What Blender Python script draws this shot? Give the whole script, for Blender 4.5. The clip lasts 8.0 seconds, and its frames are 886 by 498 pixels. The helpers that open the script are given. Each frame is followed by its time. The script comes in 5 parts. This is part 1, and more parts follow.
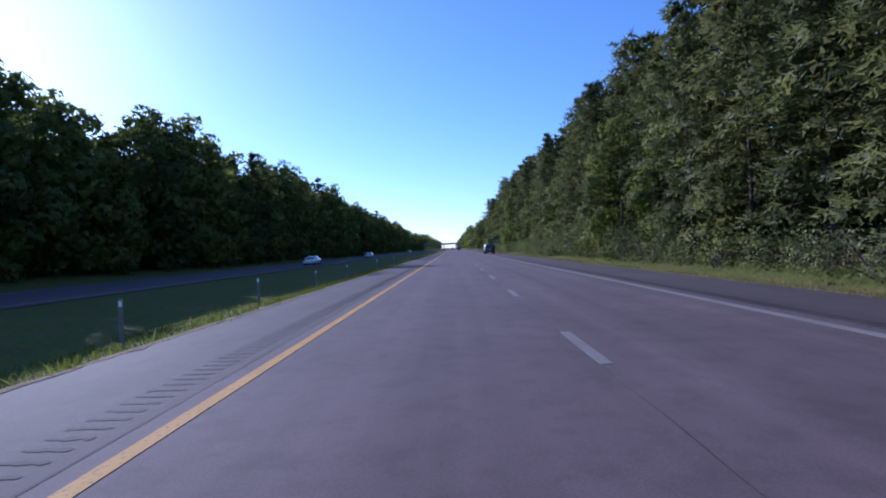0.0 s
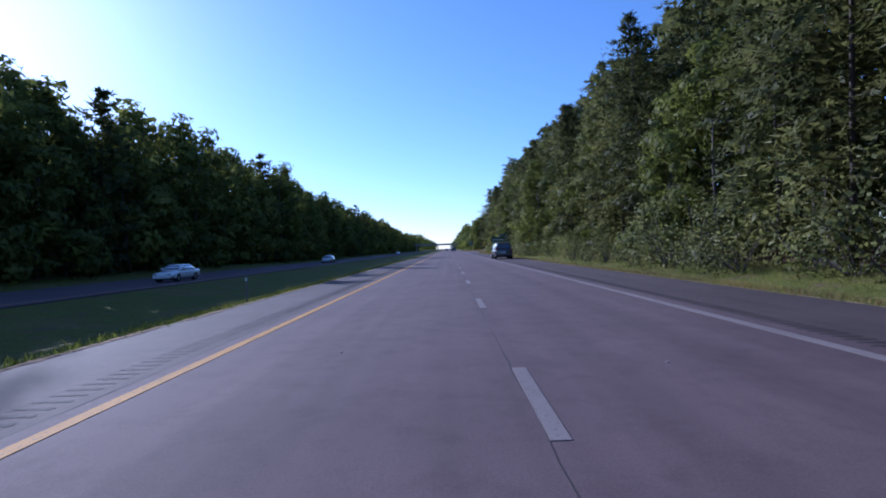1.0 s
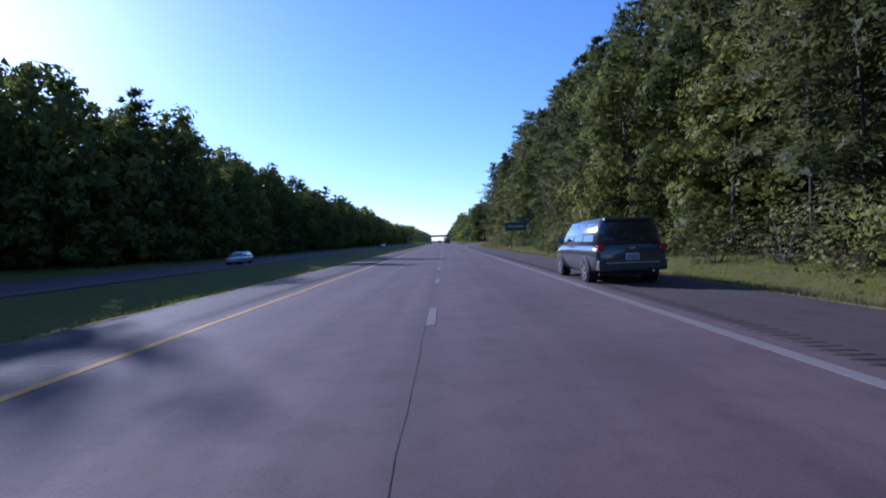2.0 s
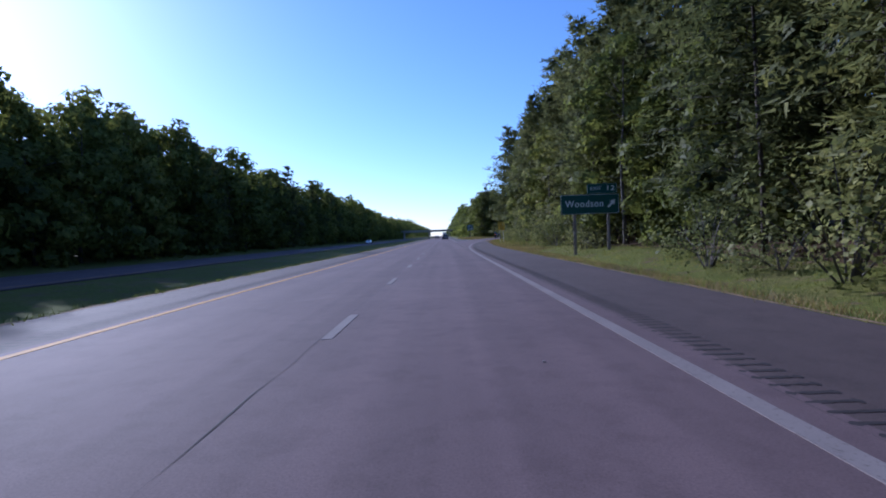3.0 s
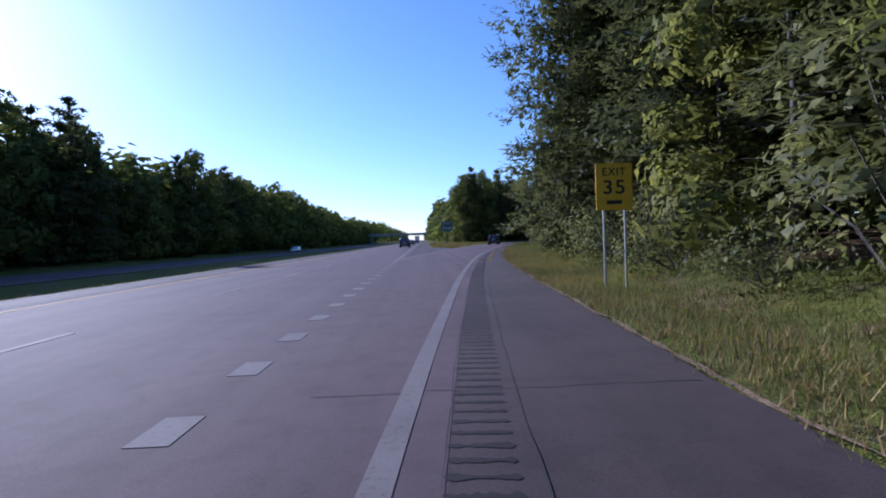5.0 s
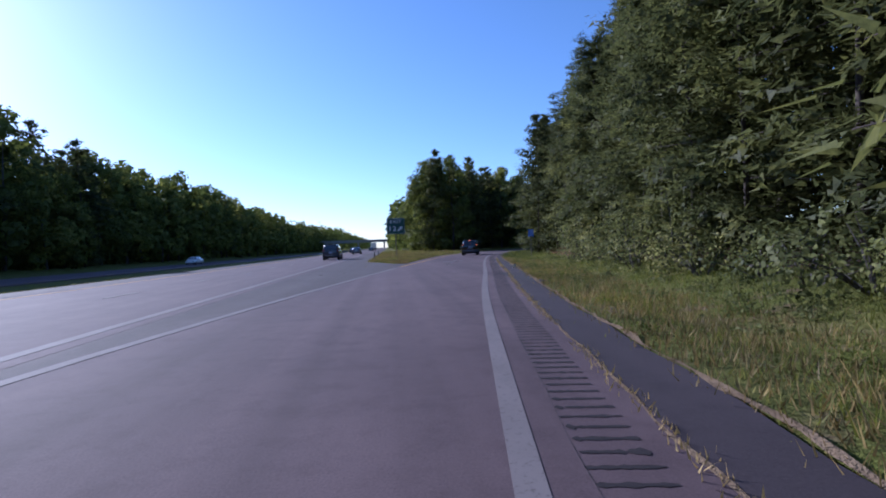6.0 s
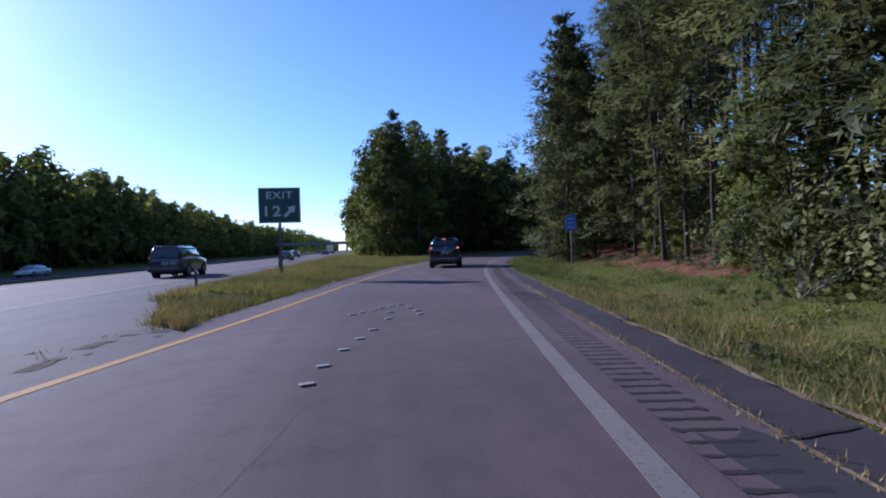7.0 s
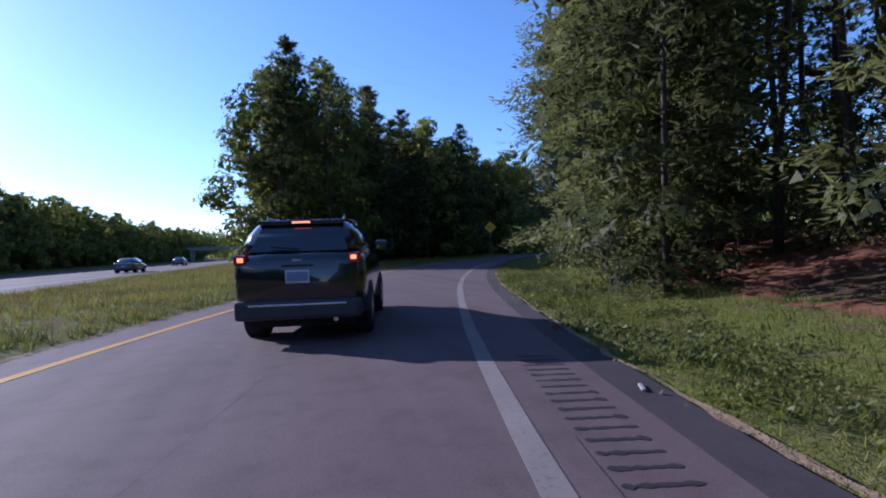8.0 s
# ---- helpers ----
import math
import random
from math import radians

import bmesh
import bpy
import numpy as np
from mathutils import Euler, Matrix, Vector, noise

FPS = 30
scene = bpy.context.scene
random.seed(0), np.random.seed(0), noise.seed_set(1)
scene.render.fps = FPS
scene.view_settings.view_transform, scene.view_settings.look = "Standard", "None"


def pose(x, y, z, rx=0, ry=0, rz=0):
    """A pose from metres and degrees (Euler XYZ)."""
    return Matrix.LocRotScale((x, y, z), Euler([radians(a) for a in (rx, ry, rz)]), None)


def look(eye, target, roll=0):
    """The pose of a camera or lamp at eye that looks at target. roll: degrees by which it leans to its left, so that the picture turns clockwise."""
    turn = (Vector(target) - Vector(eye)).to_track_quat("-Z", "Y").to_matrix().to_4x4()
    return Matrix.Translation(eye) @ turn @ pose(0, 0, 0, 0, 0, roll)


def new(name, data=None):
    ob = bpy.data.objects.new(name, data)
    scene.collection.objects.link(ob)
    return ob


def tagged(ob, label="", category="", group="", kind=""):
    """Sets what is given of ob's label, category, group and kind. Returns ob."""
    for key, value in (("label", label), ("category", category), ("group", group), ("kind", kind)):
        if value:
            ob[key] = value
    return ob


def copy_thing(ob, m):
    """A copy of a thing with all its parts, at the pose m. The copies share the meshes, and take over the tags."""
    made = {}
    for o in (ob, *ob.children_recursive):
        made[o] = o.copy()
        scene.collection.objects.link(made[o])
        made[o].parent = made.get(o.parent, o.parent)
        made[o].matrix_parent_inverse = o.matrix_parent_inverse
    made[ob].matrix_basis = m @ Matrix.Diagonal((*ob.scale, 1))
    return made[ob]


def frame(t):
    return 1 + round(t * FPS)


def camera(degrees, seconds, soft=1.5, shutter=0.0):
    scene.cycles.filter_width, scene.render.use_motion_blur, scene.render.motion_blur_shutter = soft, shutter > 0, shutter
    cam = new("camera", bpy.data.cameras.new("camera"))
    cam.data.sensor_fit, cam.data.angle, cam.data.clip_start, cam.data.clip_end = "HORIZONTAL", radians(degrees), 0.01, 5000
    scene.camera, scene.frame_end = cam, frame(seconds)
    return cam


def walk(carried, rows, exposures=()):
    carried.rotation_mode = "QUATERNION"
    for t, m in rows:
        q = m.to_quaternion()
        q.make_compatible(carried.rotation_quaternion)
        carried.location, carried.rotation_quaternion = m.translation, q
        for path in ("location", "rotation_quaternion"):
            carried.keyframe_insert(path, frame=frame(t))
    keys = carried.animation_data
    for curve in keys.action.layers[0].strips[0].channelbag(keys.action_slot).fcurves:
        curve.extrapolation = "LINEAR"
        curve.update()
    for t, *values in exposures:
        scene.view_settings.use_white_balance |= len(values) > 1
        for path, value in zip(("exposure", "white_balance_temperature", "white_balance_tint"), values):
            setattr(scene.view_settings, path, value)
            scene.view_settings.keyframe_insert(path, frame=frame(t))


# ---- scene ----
cam = camera(84.7, 8.0, soft=1.9)
ROLL = 1.95
ROWS = [  # t, x, y, yaw, pitch
    (0.0, 2.12, -5.03, 1.20, -0.10), (0.5, 2.55, 13.11, 1.42, -0.21), (1.0, 2.98, 31.45, 0.65, 0.00),
    (1.5, 3.40, 50.27, 0.18, -0.50), (1.7, 3.58, 57.70, 0.00, -0.68), (2.8, 4.90, 97.77, 0.26, -1.55),
    (3.0, 5.18, 104.54, 0.13, -1.55), (3.5, 6.02, 120.78, -0.12, -0.90), (4.0, 6.80, 136.90, -0.95, -0.02),
    (4.5, 7.95, 151.70, -0.66, -0.90), (4.7, 8.39, 157.70, -1.04, -1.12), (5.8, 11.51, 192.45, -5.83, -0.80),
    (6.0, 12.20, 198.61, -6.42, -0.42), (6.5, 14.50, 213.20, -8.43, -0.90), (7.0, 16.52, 225.80, -9.86, -0.24),
    (7.5, 18.91, 237.30, -13.05, -0.16), (8.0, 21.48, 247.05, -17.09, 0.07)]
walk(cam, [(t, pose(x, y, 1.25, 90 + pitch, ROLL, yaw)) for t, x, y, yaw, pitch in ROWS],
     exposures=[(0.0, 0.34, 4620, 24.5), (1.7, 0.34, 4650, 24.5), (4.5, 0.34, 4760, 24), (6.5, 0.34, 4840, 23), (7.3, 0.38, 4890, 22), (8.0, 0.58, 4960, 22)])

# ---- daylight: low sun ahead and to the left ----
SUN_EL, SUN_AZ = radians(23.0), radians(-45.0)
world = bpy.data.worlds.new("sky")
scene.world = world
world.use_nodes = True
wn = world.node_tree.nodes
sky = wn.new("ShaderNodeTexSky")
sky.sky_type, sky.sun_disc = "NISHITA", False
sky.sun_elevation, sky.sun_rotation = SUN_EL, SUN_AZ
sky.air_density, sky.dust_density, sky.ozone_density = 1.0, 0.3, 3.0
world.node_tree.links.new(sky.outputs[0], wn["Background"].inputs[0])
wn["Background"].inputs[1].default_value = 0.12
sun = new("sun", bpy.data.lights.new("sun", "SUN"))
sun.data.energy, sun.data.angle, sun.data.color = 4.9, radians(0.6), (1.0, 0.90, 0.76)
sun_dir = Vector((math.sin(SUN_AZ) * math.cos(SUN_EL), math.cos(SUN_AZ) * math.cos(SUN_EL), math.sin(SUN_EL)))
sun.matrix_world = look(sun_dir * 300 + Vector((10, 150, 0)), (10, 150, 0))


# ---- materials ----
def nodes_of(name):
    m = bpy.data.materials.new(name)
    m.use_nodes = True
    nt = m.node_tree
    return m, nt, nt.nodes["Principled BSDF"]


def ramp_node(nt, fac, stops):
    r = nt.nodes.new("ShaderNodeValToRGB")
    els = r.color_ramp.elements
    while len(els) < len(stops):
        els.new(0.5)
    for e, (p, c) in zip(els, stops):
        e.position, e.color = p, (*c, 1)
    nt.links.new(fac, r.inputs[0])
    return r.outputs[0]


def noise_node(nt, scale, detail=3, stretch=None, local=False, rough=0.55):
    if local:
        src = nt.nodes.new("ShaderNodeTexCoord").outputs["Object"]
    else:
        src = nt.nodes.new("ShaderNodeNewGeometry").outputs["Position"]
    if stretch:
        mp = nt.nodes.new("ShaderNodeMapping")
        mp.inputs["Scale"].default_value = stretch
        nt.links.new(src, mp.inputs[0])
        src = mp.outputs[0]
    n = nt.nodes.new("ShaderNodeTexNoise")
    n.inputs["Scale"].default_value, n.inputs["Detail"].default_value = scale, detail
    n.inputs["Roughness"].default_value = rough
    nt.links.new(src, n.inputs["Vector"])
    return n.outputs[0]


def mix_node(nt, a, b, fac, mode="MULTIPLY"):
    m = nt.nodes.new("ShaderNodeMix")
    m.data_type, m.blend_type = "RGBA", mode
    for i, v in ((0, fac), (6, a), (7, b)):
        if hasattr(v, "links"):
            nt.links.new(v, m.inputs[i])
        else:
            m.inputs[i].default_value = v
    return m.outputs[2]


def bump_node(nt, bsdf, height, strength, distance=0.02):
    b = nt.nodes.new("ShaderNodeBump")
    b.inputs["Strength"].default_value, b.inputs["Distance"].default_value = strength, distance
    nt.links.new(height, b.inputs["Height"])
    nt.links.new(b.outputs[0], bsdf.inputs["Normal"])


def paint(name, colour, rough=0.4, metal=0.0, coat=0.0, vary=0.12, scale=6.0, glow=0.0):
    """A plain surface with a little dirt at two scales."""
    m, nt, b = nodes_of(name)
    lo, hi = [tuple(c * k for c in colour) for k in (1 - vary, 1 + vary)]
    c1 = ramp_node(nt, noise_node(nt, scale, 4, local=True), ((0.3, lo), (0.7, hi)))
    grime = ramp_node(nt, noise_node(nt, scale * 9, 2, local=True), ((0.25, (0.86, 0.85, 0.83)), (0.6, (1, 1, 1))))
    nt.links.new(mix_node(nt, c1, grime, 1.0), b.inputs["Base Color"])
    b.inputs["Roughness"].default_value, b.inputs["Metallic"].default_value = rough, metal
    b.inputs["Coat Weight"].default_value = coat
    if glow:
        b.inputs["Emission Color"].default_value = (*colour, 1)
        b.inputs["Emission Strength"].default_value = glow
    return m


def asphalt(name, dark, light, streak=0.25):
    m, nt, b = nodes_of(name)
    base = ramp_node(nt, noise_node(nt, 0.35, 5), ((0.25, dark), (0.75, light)))
    tracks = ramp_node(nt, noise_node(nt, 1.0, 3, stretch=(1.3, 0.02, 1)), ((0.3, (1 - streak,) * 3), (0.7, (1.08,) * 3)))
    grain = ramp_node(nt, noise_node(nt, 55, 3, rough=0.8), ((0.25, (0.62, 0.6, 0.6)), (0.5, (1, 1, 1)), (0.8, (1.35, 1.33, 1.3))))
    stains = ramp_node(nt, noise_node(nt, 2.2, 5, rough=0.7), ((0.36, (0.8, 0.79, 0.8)), (0.52, (1, 1, 1))))
    c = mix_node(nt, mix_node(nt, mix_node(nt, base, tracks, 1.0), grain, 0.8), stains, 0.8)
    nt.links.new(c, b.inputs["Base Color"])
    b.inputs["Roughness"].default_value, b.inputs["Specular IOR Level"].default_value = 0.85, 0.25
    bump_node(nt, b, noise_node(nt, 90, 2, rough=0.8), 0.5, 0.006)
    return m


def worn_paint(name, colour, under, wear=0.42):
    m, nt, b = nodes_of(name)
    n = noise_node(nt, 22, 6, rough=0.75)
    c = ramp_node(nt, n, ((wear - 0.05, under), (wear + 0.06, colour)))
    grime = ramp_node(nt, noise_node(nt, 1.3, 3), ((0.3, (0.8, 0.8, 0.8)), (0.7, (1, 1, 1))))
    nt.links.new(mix_node(nt, c, grime, 1.0), b.inputs["Base Color"])
    b.inputs["Roughness"].default_value, b.inputs["Specular IOR Level"].default_value = 0.8, 0.15
    return m


def leaf_mat(name, dark, mid, light, through_light=0.35):
    m = bpy.data.materials.new(name)
    m.use_nodes = True
    nt = m.node_tree
    nt.nodes.clear()
    out = nt.nodes.new("ShaderNodeOutputMaterial")
    geo = nt.nodes.new("ShaderNodeNewGeometry")
    info = nt.nodes.new("ShaderNodeObjectInfo")
    def scaled(src, k, more=None):
        n = nt.nodes.new("ShaderNodeMath")
        n.operation = "MULTIPLY_ADD"
        nt.links.new(src, n.inputs[0])
        n.inputs[1].default_value, n.inputs[2].default_value = k, 0.0
        if more:
            nt.links.new(more, n.inputs[2])
        return n.outputs[0]

    tone = scaled(info.outputs["Random"], 0.30)
    tone = scaled(geo.outputs["Random Per Island"], 0.22, tone)
    tone = scaled(noise_node(nt, 0.9, 2), 0.48, tone)
    c = ramp_node(nt, tone, ((0.25, dark), (0.5, mid), (0.78, light)))
    patch = ramp_node(nt, noise_node(nt, 0.28, 3), ((0.3, (0.55, 0.60, 0.62)), (0.7, (1.30, 1.25, 0.95))))
    c = mix_node(nt, c, patch, 1.0)
    mottle = ramp_node(nt, noise_node(nt, 6.5, 4, rough=0.7), ((0.36, (0.42, 0.45, 0.45)), (0.52, (1, 1, 1)), (0.68, (1.4, 1.35, 1.1))))
    c = mix_node(nt, c, mottle, 0.8)
    dif = nt.nodes.new("ShaderNodeBsdfDiffuse")
    tra = nt.nodes.new("ShaderNodeBsdfTranslucent")
    glo = nt.nodes.new("ShaderNodeBsdfGlossy")
    glo.inputs["Roughness"].default_value = 0.55
    for s in (dif, tra):
        nt.links.new(c, s.inputs[0])
    m1 = nt.nodes.new("ShaderNodeMixShader")
    m1.inputs[0].default_value = through_light
    nt.links.new(dif.outputs[0], m1.inputs[1])
    nt.links.new(tra.outputs[0], m1.inputs[2])
    m2 = nt.nodes.new("ShaderNodeMixShader")
    m2.inputs[0].default_value = 0.012
    nt.links.new(m1.outputs[0], m2.inputs[1])
    nt.links.new(glo.outputs[0], m2.inputs[2])
    nt.links.new(m2.outputs[0], out.inputs[0])
    return m


def bark_mat(name, dark, light):
    m, nt, b = nodes_of(name)
    n = noise_node(nt, 4.0, 5, stretch=(3, 3, 0.6), local=True, rough=0.7)
    nt.links.new(ramp_node(nt, n, ((0.3, dark), (0.7, light))), b.inputs["Base Color"])
    b.inputs["Roughness"].default_value = 0.95
    bump_node(nt, b, n, 0.8, 0.03)
    return m


def ground_mat():
    m, nt, b = nodes_of("grassy_ground")
    big = ramp_node(nt, noise_node(nt, 0.18, 5, rough=0.65), ((0.3, (0.150, 0.136, 0.045)), (0.5, (0.135, 0.148, 0.030)), (0.62, (0.165, 0.150, 0.046)), (0.74, (0.220, 0.160, 0.085))))
    soil = ramp_node(nt, noise_node(nt, 0.75, 5, rough=0.7), ((0.54, (0, 0, 0)), (0.66, (1, 1, 1))))
    big = mix_node(nt, big, (0.165, 0.115, 0.072, 1), soil, "MIX")
    fine = ramp_node(nt, noise_node(nt, 7, 5, rough=0.8), ((0.3, (0.5, 0.5, 0.45)), (0.55, (1, 1, 1)), (0.75, (1.35, 1.3, 1.2))))
    nt.links.new(mix_node(nt, big, fine, 1.0), b.inputs["Base Color"])
    b.inputs["Roughness"].default_value = 0.95
    b.inputs["Specular IOR Level"].default_value = 0.08
    bump_node(nt, b, noise_node(nt, 9, 4, rough=0.8), 0.9, 0.08)
    return m


def earth_mat(name, dark, light):
    m, nt, b = nodes_of(name)
    n = noise_node(nt, 1.4, 6, rough=0.75)
    nt.links.new(ramp_node(nt, n, ((0.3, dark), (0.7, light))), b.inputs["Base Color"])
    b.inputs["Roughness"].default_value = 0.95
    b.inputs["Specular IOR Level"].default_value = 0.08
    bump_node(nt, b, noise_node(nt, 5, 5, rough=0.8), 0.9, 0.08)
    return m


def glass_mat(name, tint=(0.02, 0.022, 0.025)):
    m, nt, b = nodes_of(name)
    n = noise_node(nt, 5, 3, local=True)
    nt.links.new(ramp_node(nt, n, ((0.3, tuple(c * 0.7 for c in tint)), (0.7, tint))), b.inputs["Base Color"])
    b.inputs["Roughness"].default_value, b.inputs["Coat Weight"].default_value = 0.06, 1.0
    return m


MAIN_ASPHALT = asphalt("lane_asphalt", (0.103, 0.070, 0.072), (0.143, 0.098, 0.098))
SHOULDER_ASPHALT = asphalt("shoulder_asphalt", (0.061, 0.044, 0.042), (0.092, 0.066, 0.060), 0.15)
RAMP_SHOULDER = asphalt("ramp_shoulder_asphalt", (0.044, 0.034, 0.037), (0.067, 0.052, 0.056), 0.12)
GORE_ASPHALT = asphalt("gore_asphalt", (0.062, 0.048, 0.046), (0.098, 0.076, 0.071), 0.2)
# near-black for groove dirt plus the shade inside the hollow, painted in
GROOVE = asphalt("groove_dirt_and_shade", (0.022, 0.018, 0.018), (0.050, 0.040, 0.040), 0.1)
TAR = paint("tar", (0.034, 0.030, 0.030), 0.95, vary=0.3)
WHITE_LINE = worn_paint("white_line_paint", (0.225, 0.192, 0.180), (0.14, 0.118, 0.112), 0.40)
YELLOW_LINE = worn_paint("yellow_line_paint", (0.52, 0.27, 0.06), (0.13, 0.115, 0.105), 0.40)
GROUND = ground_mat()
LEAF_LITTER = earth_mat("leaf_litter", (0.045, 0.030, 0.018), (0.13, 0.085, 0.050))
RED_EARTH = earth_mat("red_clay", (0.09, 0.040, 0.026), (0.26, 0.115, 0.068))
DRY_EDGE = earth_mat("dry_litter", (0.15, 0.10, 0.060), (0.34, 0.24, 0.145))
PINE_NEEDLES = leaf_mat("pine_needles", (0.060, 0.070, 0.029), (0.110, 0.120, 0.046), (0.196, 0.192, 0.070), 0.48)
BROAD_LEAVES = leaf_mat("broad_leaves", (0.088, 0.106, 0.028), (0.160, 0.180, 0.043), (0.300, 0.288, 0.076), 0.50)
SHRUB_LEAVES = leaf_mat("shrub_leaves", (0.095, 0.110, 0.042), (0.175, 0.186, 0.066), (0.320, 0.302, 0.140), 0.45)
GRASS_BLADES = leaf_mat("grass_blades", (0.104, 0.120, 0.022), (0.178, 0.192, 0.038), (0.285, 0.262, 0.085), 0.5)
DRY_BLADES = leaf_mat("dry_grass_blades", (0.17, 0.12, 0.05), (0.30, 0.22, 0.10), (0.42, 0.32, 0.17), 0.3)
PINE_BARK = bark_mat("pine_bark", (0.034, 0.026, 0.021), (0.092, 0.070, 0.056))
GREY_BARK = bark_mat("grey_bark", (0.045, 0.038, 0.032), (0.13, 0.115, 0.098))
CONCRETE = paint("concrete", (0.24, 0.23, 0.215), 0.85, vary=0.15, scale=0.8)
GALVANISED = paint("galvanised_steel", (0.42, 0.42, 0.41), 0.5, 0.7)
WEATHERED_WOOD = bark_mat("weathered_post", (0.10, 0.085, 0.07), (0.24, 0.21, 0.18))
SIGN_GREEN = paint("sign_green", (0.007, 0.066, 0.058), 0.35, vary=0.1, scale=1.5)
SIGN_WHITE = paint("sign_white", (0.72, 0.74, 0.74), 0.35, vary=0.05)
SIGN_YELLOW = paint("sign_yellow", (0.78, 0.45, 0.02), 0.35, vary=0.08)
SIGN_BLUE = paint("sign_blue", (0.10, 0.20, 0.62), 0.35, vary=0.08)
SIGN_PALE = paint("sign_pale_blue", (0.50, 0.60, 0.80), 0.35, vary=0.05)
PLATE_BLUE = paint("plate_pale_blue", (0.22, 0.27, 0.42), 0.4, vary=0.15)
SIGN_BLACK = paint("sign_black", (0.02, 0.02, 0.02), 0.45)
BLACK_PAINT = paint("black_car_paint", (0.008, 0.009, 0.012), 0.22, 0.0, 1.0, 0.1, 2.0)
GREY_PAINT = paint("grey_car_paint", (0.055, 0.06, 0.068), 0.3, 0.3, 1.0, 0.1, 2.0)
VAN_PAINT = paint("pewter_car_paint", (0.050, 0.052, 0.056), 0.3, 0.2, 1.0, 0.08, 2.0)
SILVER_PAINT = paint("silver_car_paint", (0.42, 0.43, 0.44), 0.28, 0.5, 1.0, 0.06, 2.0)
WHITE_PAINT = paint("white_car_paint", (0.72, 0.72, 0.71), 0.3, 0.0, 1.0, 0.05, 2.0)
CLADDING = paint("grey_plastic_cladding", (0.045, 0.046, 0.05), 0.6)
RUBBER = paint("tyre_rubber", (0.018, 0.018, 0.018), 0.85)
ALLOY = paint("wheel_alloy", (0.36, 0.36, 0.37), 0.35, 0.8)
CHROME = paint("bright_trim", (0.62, 0.62, 0.63), 0.2, 0.9)
CAR_GLASS = glass_mat("tinted_car_glass")
RED_LENS = paint("red_lamp_lens", (0.35, 0.012, 0.01), 0.2, 0, 1.0)
LIT_LENS = paint("lit_red_lamp", (1.0, 0.22, 0.08), 0.3, glow=1.6)
CLEAR_LENS = paint("clear_lamp_lens", (0.55, 0.55, 0.56), 0.15, 0.2, 1.0)
TRASH_WHITE = paint("litter_white", (0.7, 0.7, 0.68), 0.6)


# ---- building helpers ----
def mesh_from(name, verts, faces, material, smooth=False):
    me = bpy.data.meshes.new(name)
    me.from_pydata(np.asarray(verts, float).tolist(), [], np.asarray(faces).tolist() if isinstance(faces, np.ndarray) else faces)
    me.materials.append(material)
    if smooth:
        me.polygons.foreach_set("use_smooth", [True] * len(me.polygons))
    me.update()
    return me


def mesh_of(name, bm, material, smooth=False):
    me = bpy.data.meshes.new(name)
    bmesh.ops.recalc_face_normals(bm, faces=bm.faces)
    bm.to_mesh(me)
    bm.free()
    me.materials.append(material)
    if smooth:
        me.polygons.foreach_set("use_smooth", [True] * len(me.polygons))
    return me


def part(name, bm, material, parent, label="", smooth=False):
    """One bmesh (or mesh) as one object under a thing or part."""
    me = bm if isinstance(bm, bpy.types.Mesh) else mesh_of(name, bm, material, smooth)
    ob = new(name, me)
    ob.parent = parent
    return tagged(ob, label)


def box(bm, x0, x1, y0, y1, z0, z1, bevel=0.0):
    geom = bmesh.ops.create_cube(bm, size=1.0)
    bmesh.ops.transform(bm, matrix=Matrix.Translation(((x0 + x1) / 2, (y0 + y1) / 2, (z0 + z1) / 2)) @ Matrix.Diagonal((x1 - x0, y1 - y0, z1 - z0, 1)), verts=geom["verts"])
    if bevel:
        edges = list({e for v in geom["verts"] for e in v.link_edges})
        bmesh.ops.bevel(bm, geom=edges, offset=bevel, segments=2, affect="EDGES", profile=0.6)
    return bm


def a_box(*args, **kw):
    return box(bmesh.new(), *args, **kw)


def tube(bm, pts, radii, sides=8):
    """A tapered tube through points."""
    rings = []
    for i, p in enumerate(pts):
        p = Vector(p)
        d = (Vector(pts[min(i + 1, len(pts) - 1)]) - Vector(pts[max(i - 1, 0)])).normalized()
        a = d.orthogonal().normalized()
        b = d.cross(a)
        rings.append([bm.verts.new(p + (a * math.cos(k * math.tau / sides) + b * math.sin(k * math.tau / sides)) * radii[i]) for k in range(sides)])
    for r0, r1 in zip(rings, rings[1:]):
        best = min(range(sides), key=lambda s: (r0[0].co - r1[s].co).length)
        for k in range(sides):
            bm.faces.new((r0[k], r0[(k + 1) % sides], r1[(k + 1 + best) % sides], r1[(k + best) % sides]))
    bm.faces.new(rings[0][::-1])
    bm.faces.new(rings[-1])
    return bm


def loft(bm, rings, cap=True):
    vs = [[bm.verts.new(p) for p in r] for r in rings]
    n = len(vs[0])
    for a, b in zip(vs, vs[1:]):
        for k in range(n):
            bm.faces.new((a[k], a[(k + 1) % n], b[(k + 1) % n], b[k]))
    if cap:
        bm.faces.new(vs[0][::-1])
        bm.faces.new(vs[-1])
    return bm


def slab(bm, corners, thick, normal):
    """A flat plate from its corners, thick along the normal."""
    n = Vector(normal).normalized() * thick
    a = [bm.verts.new(Vector(c)) for c in corners]
    b = [bm.verts.new(Vector(c) + n) for c in corners]
    k = len(a)
    bm.faces.new(a[::-1])
    bm.faces.new(b)
    for i in range(k):
        bm.faces.new((a[i], a[(i + 1) % k], b[(i + 1) % k], b[i]))
    return bm


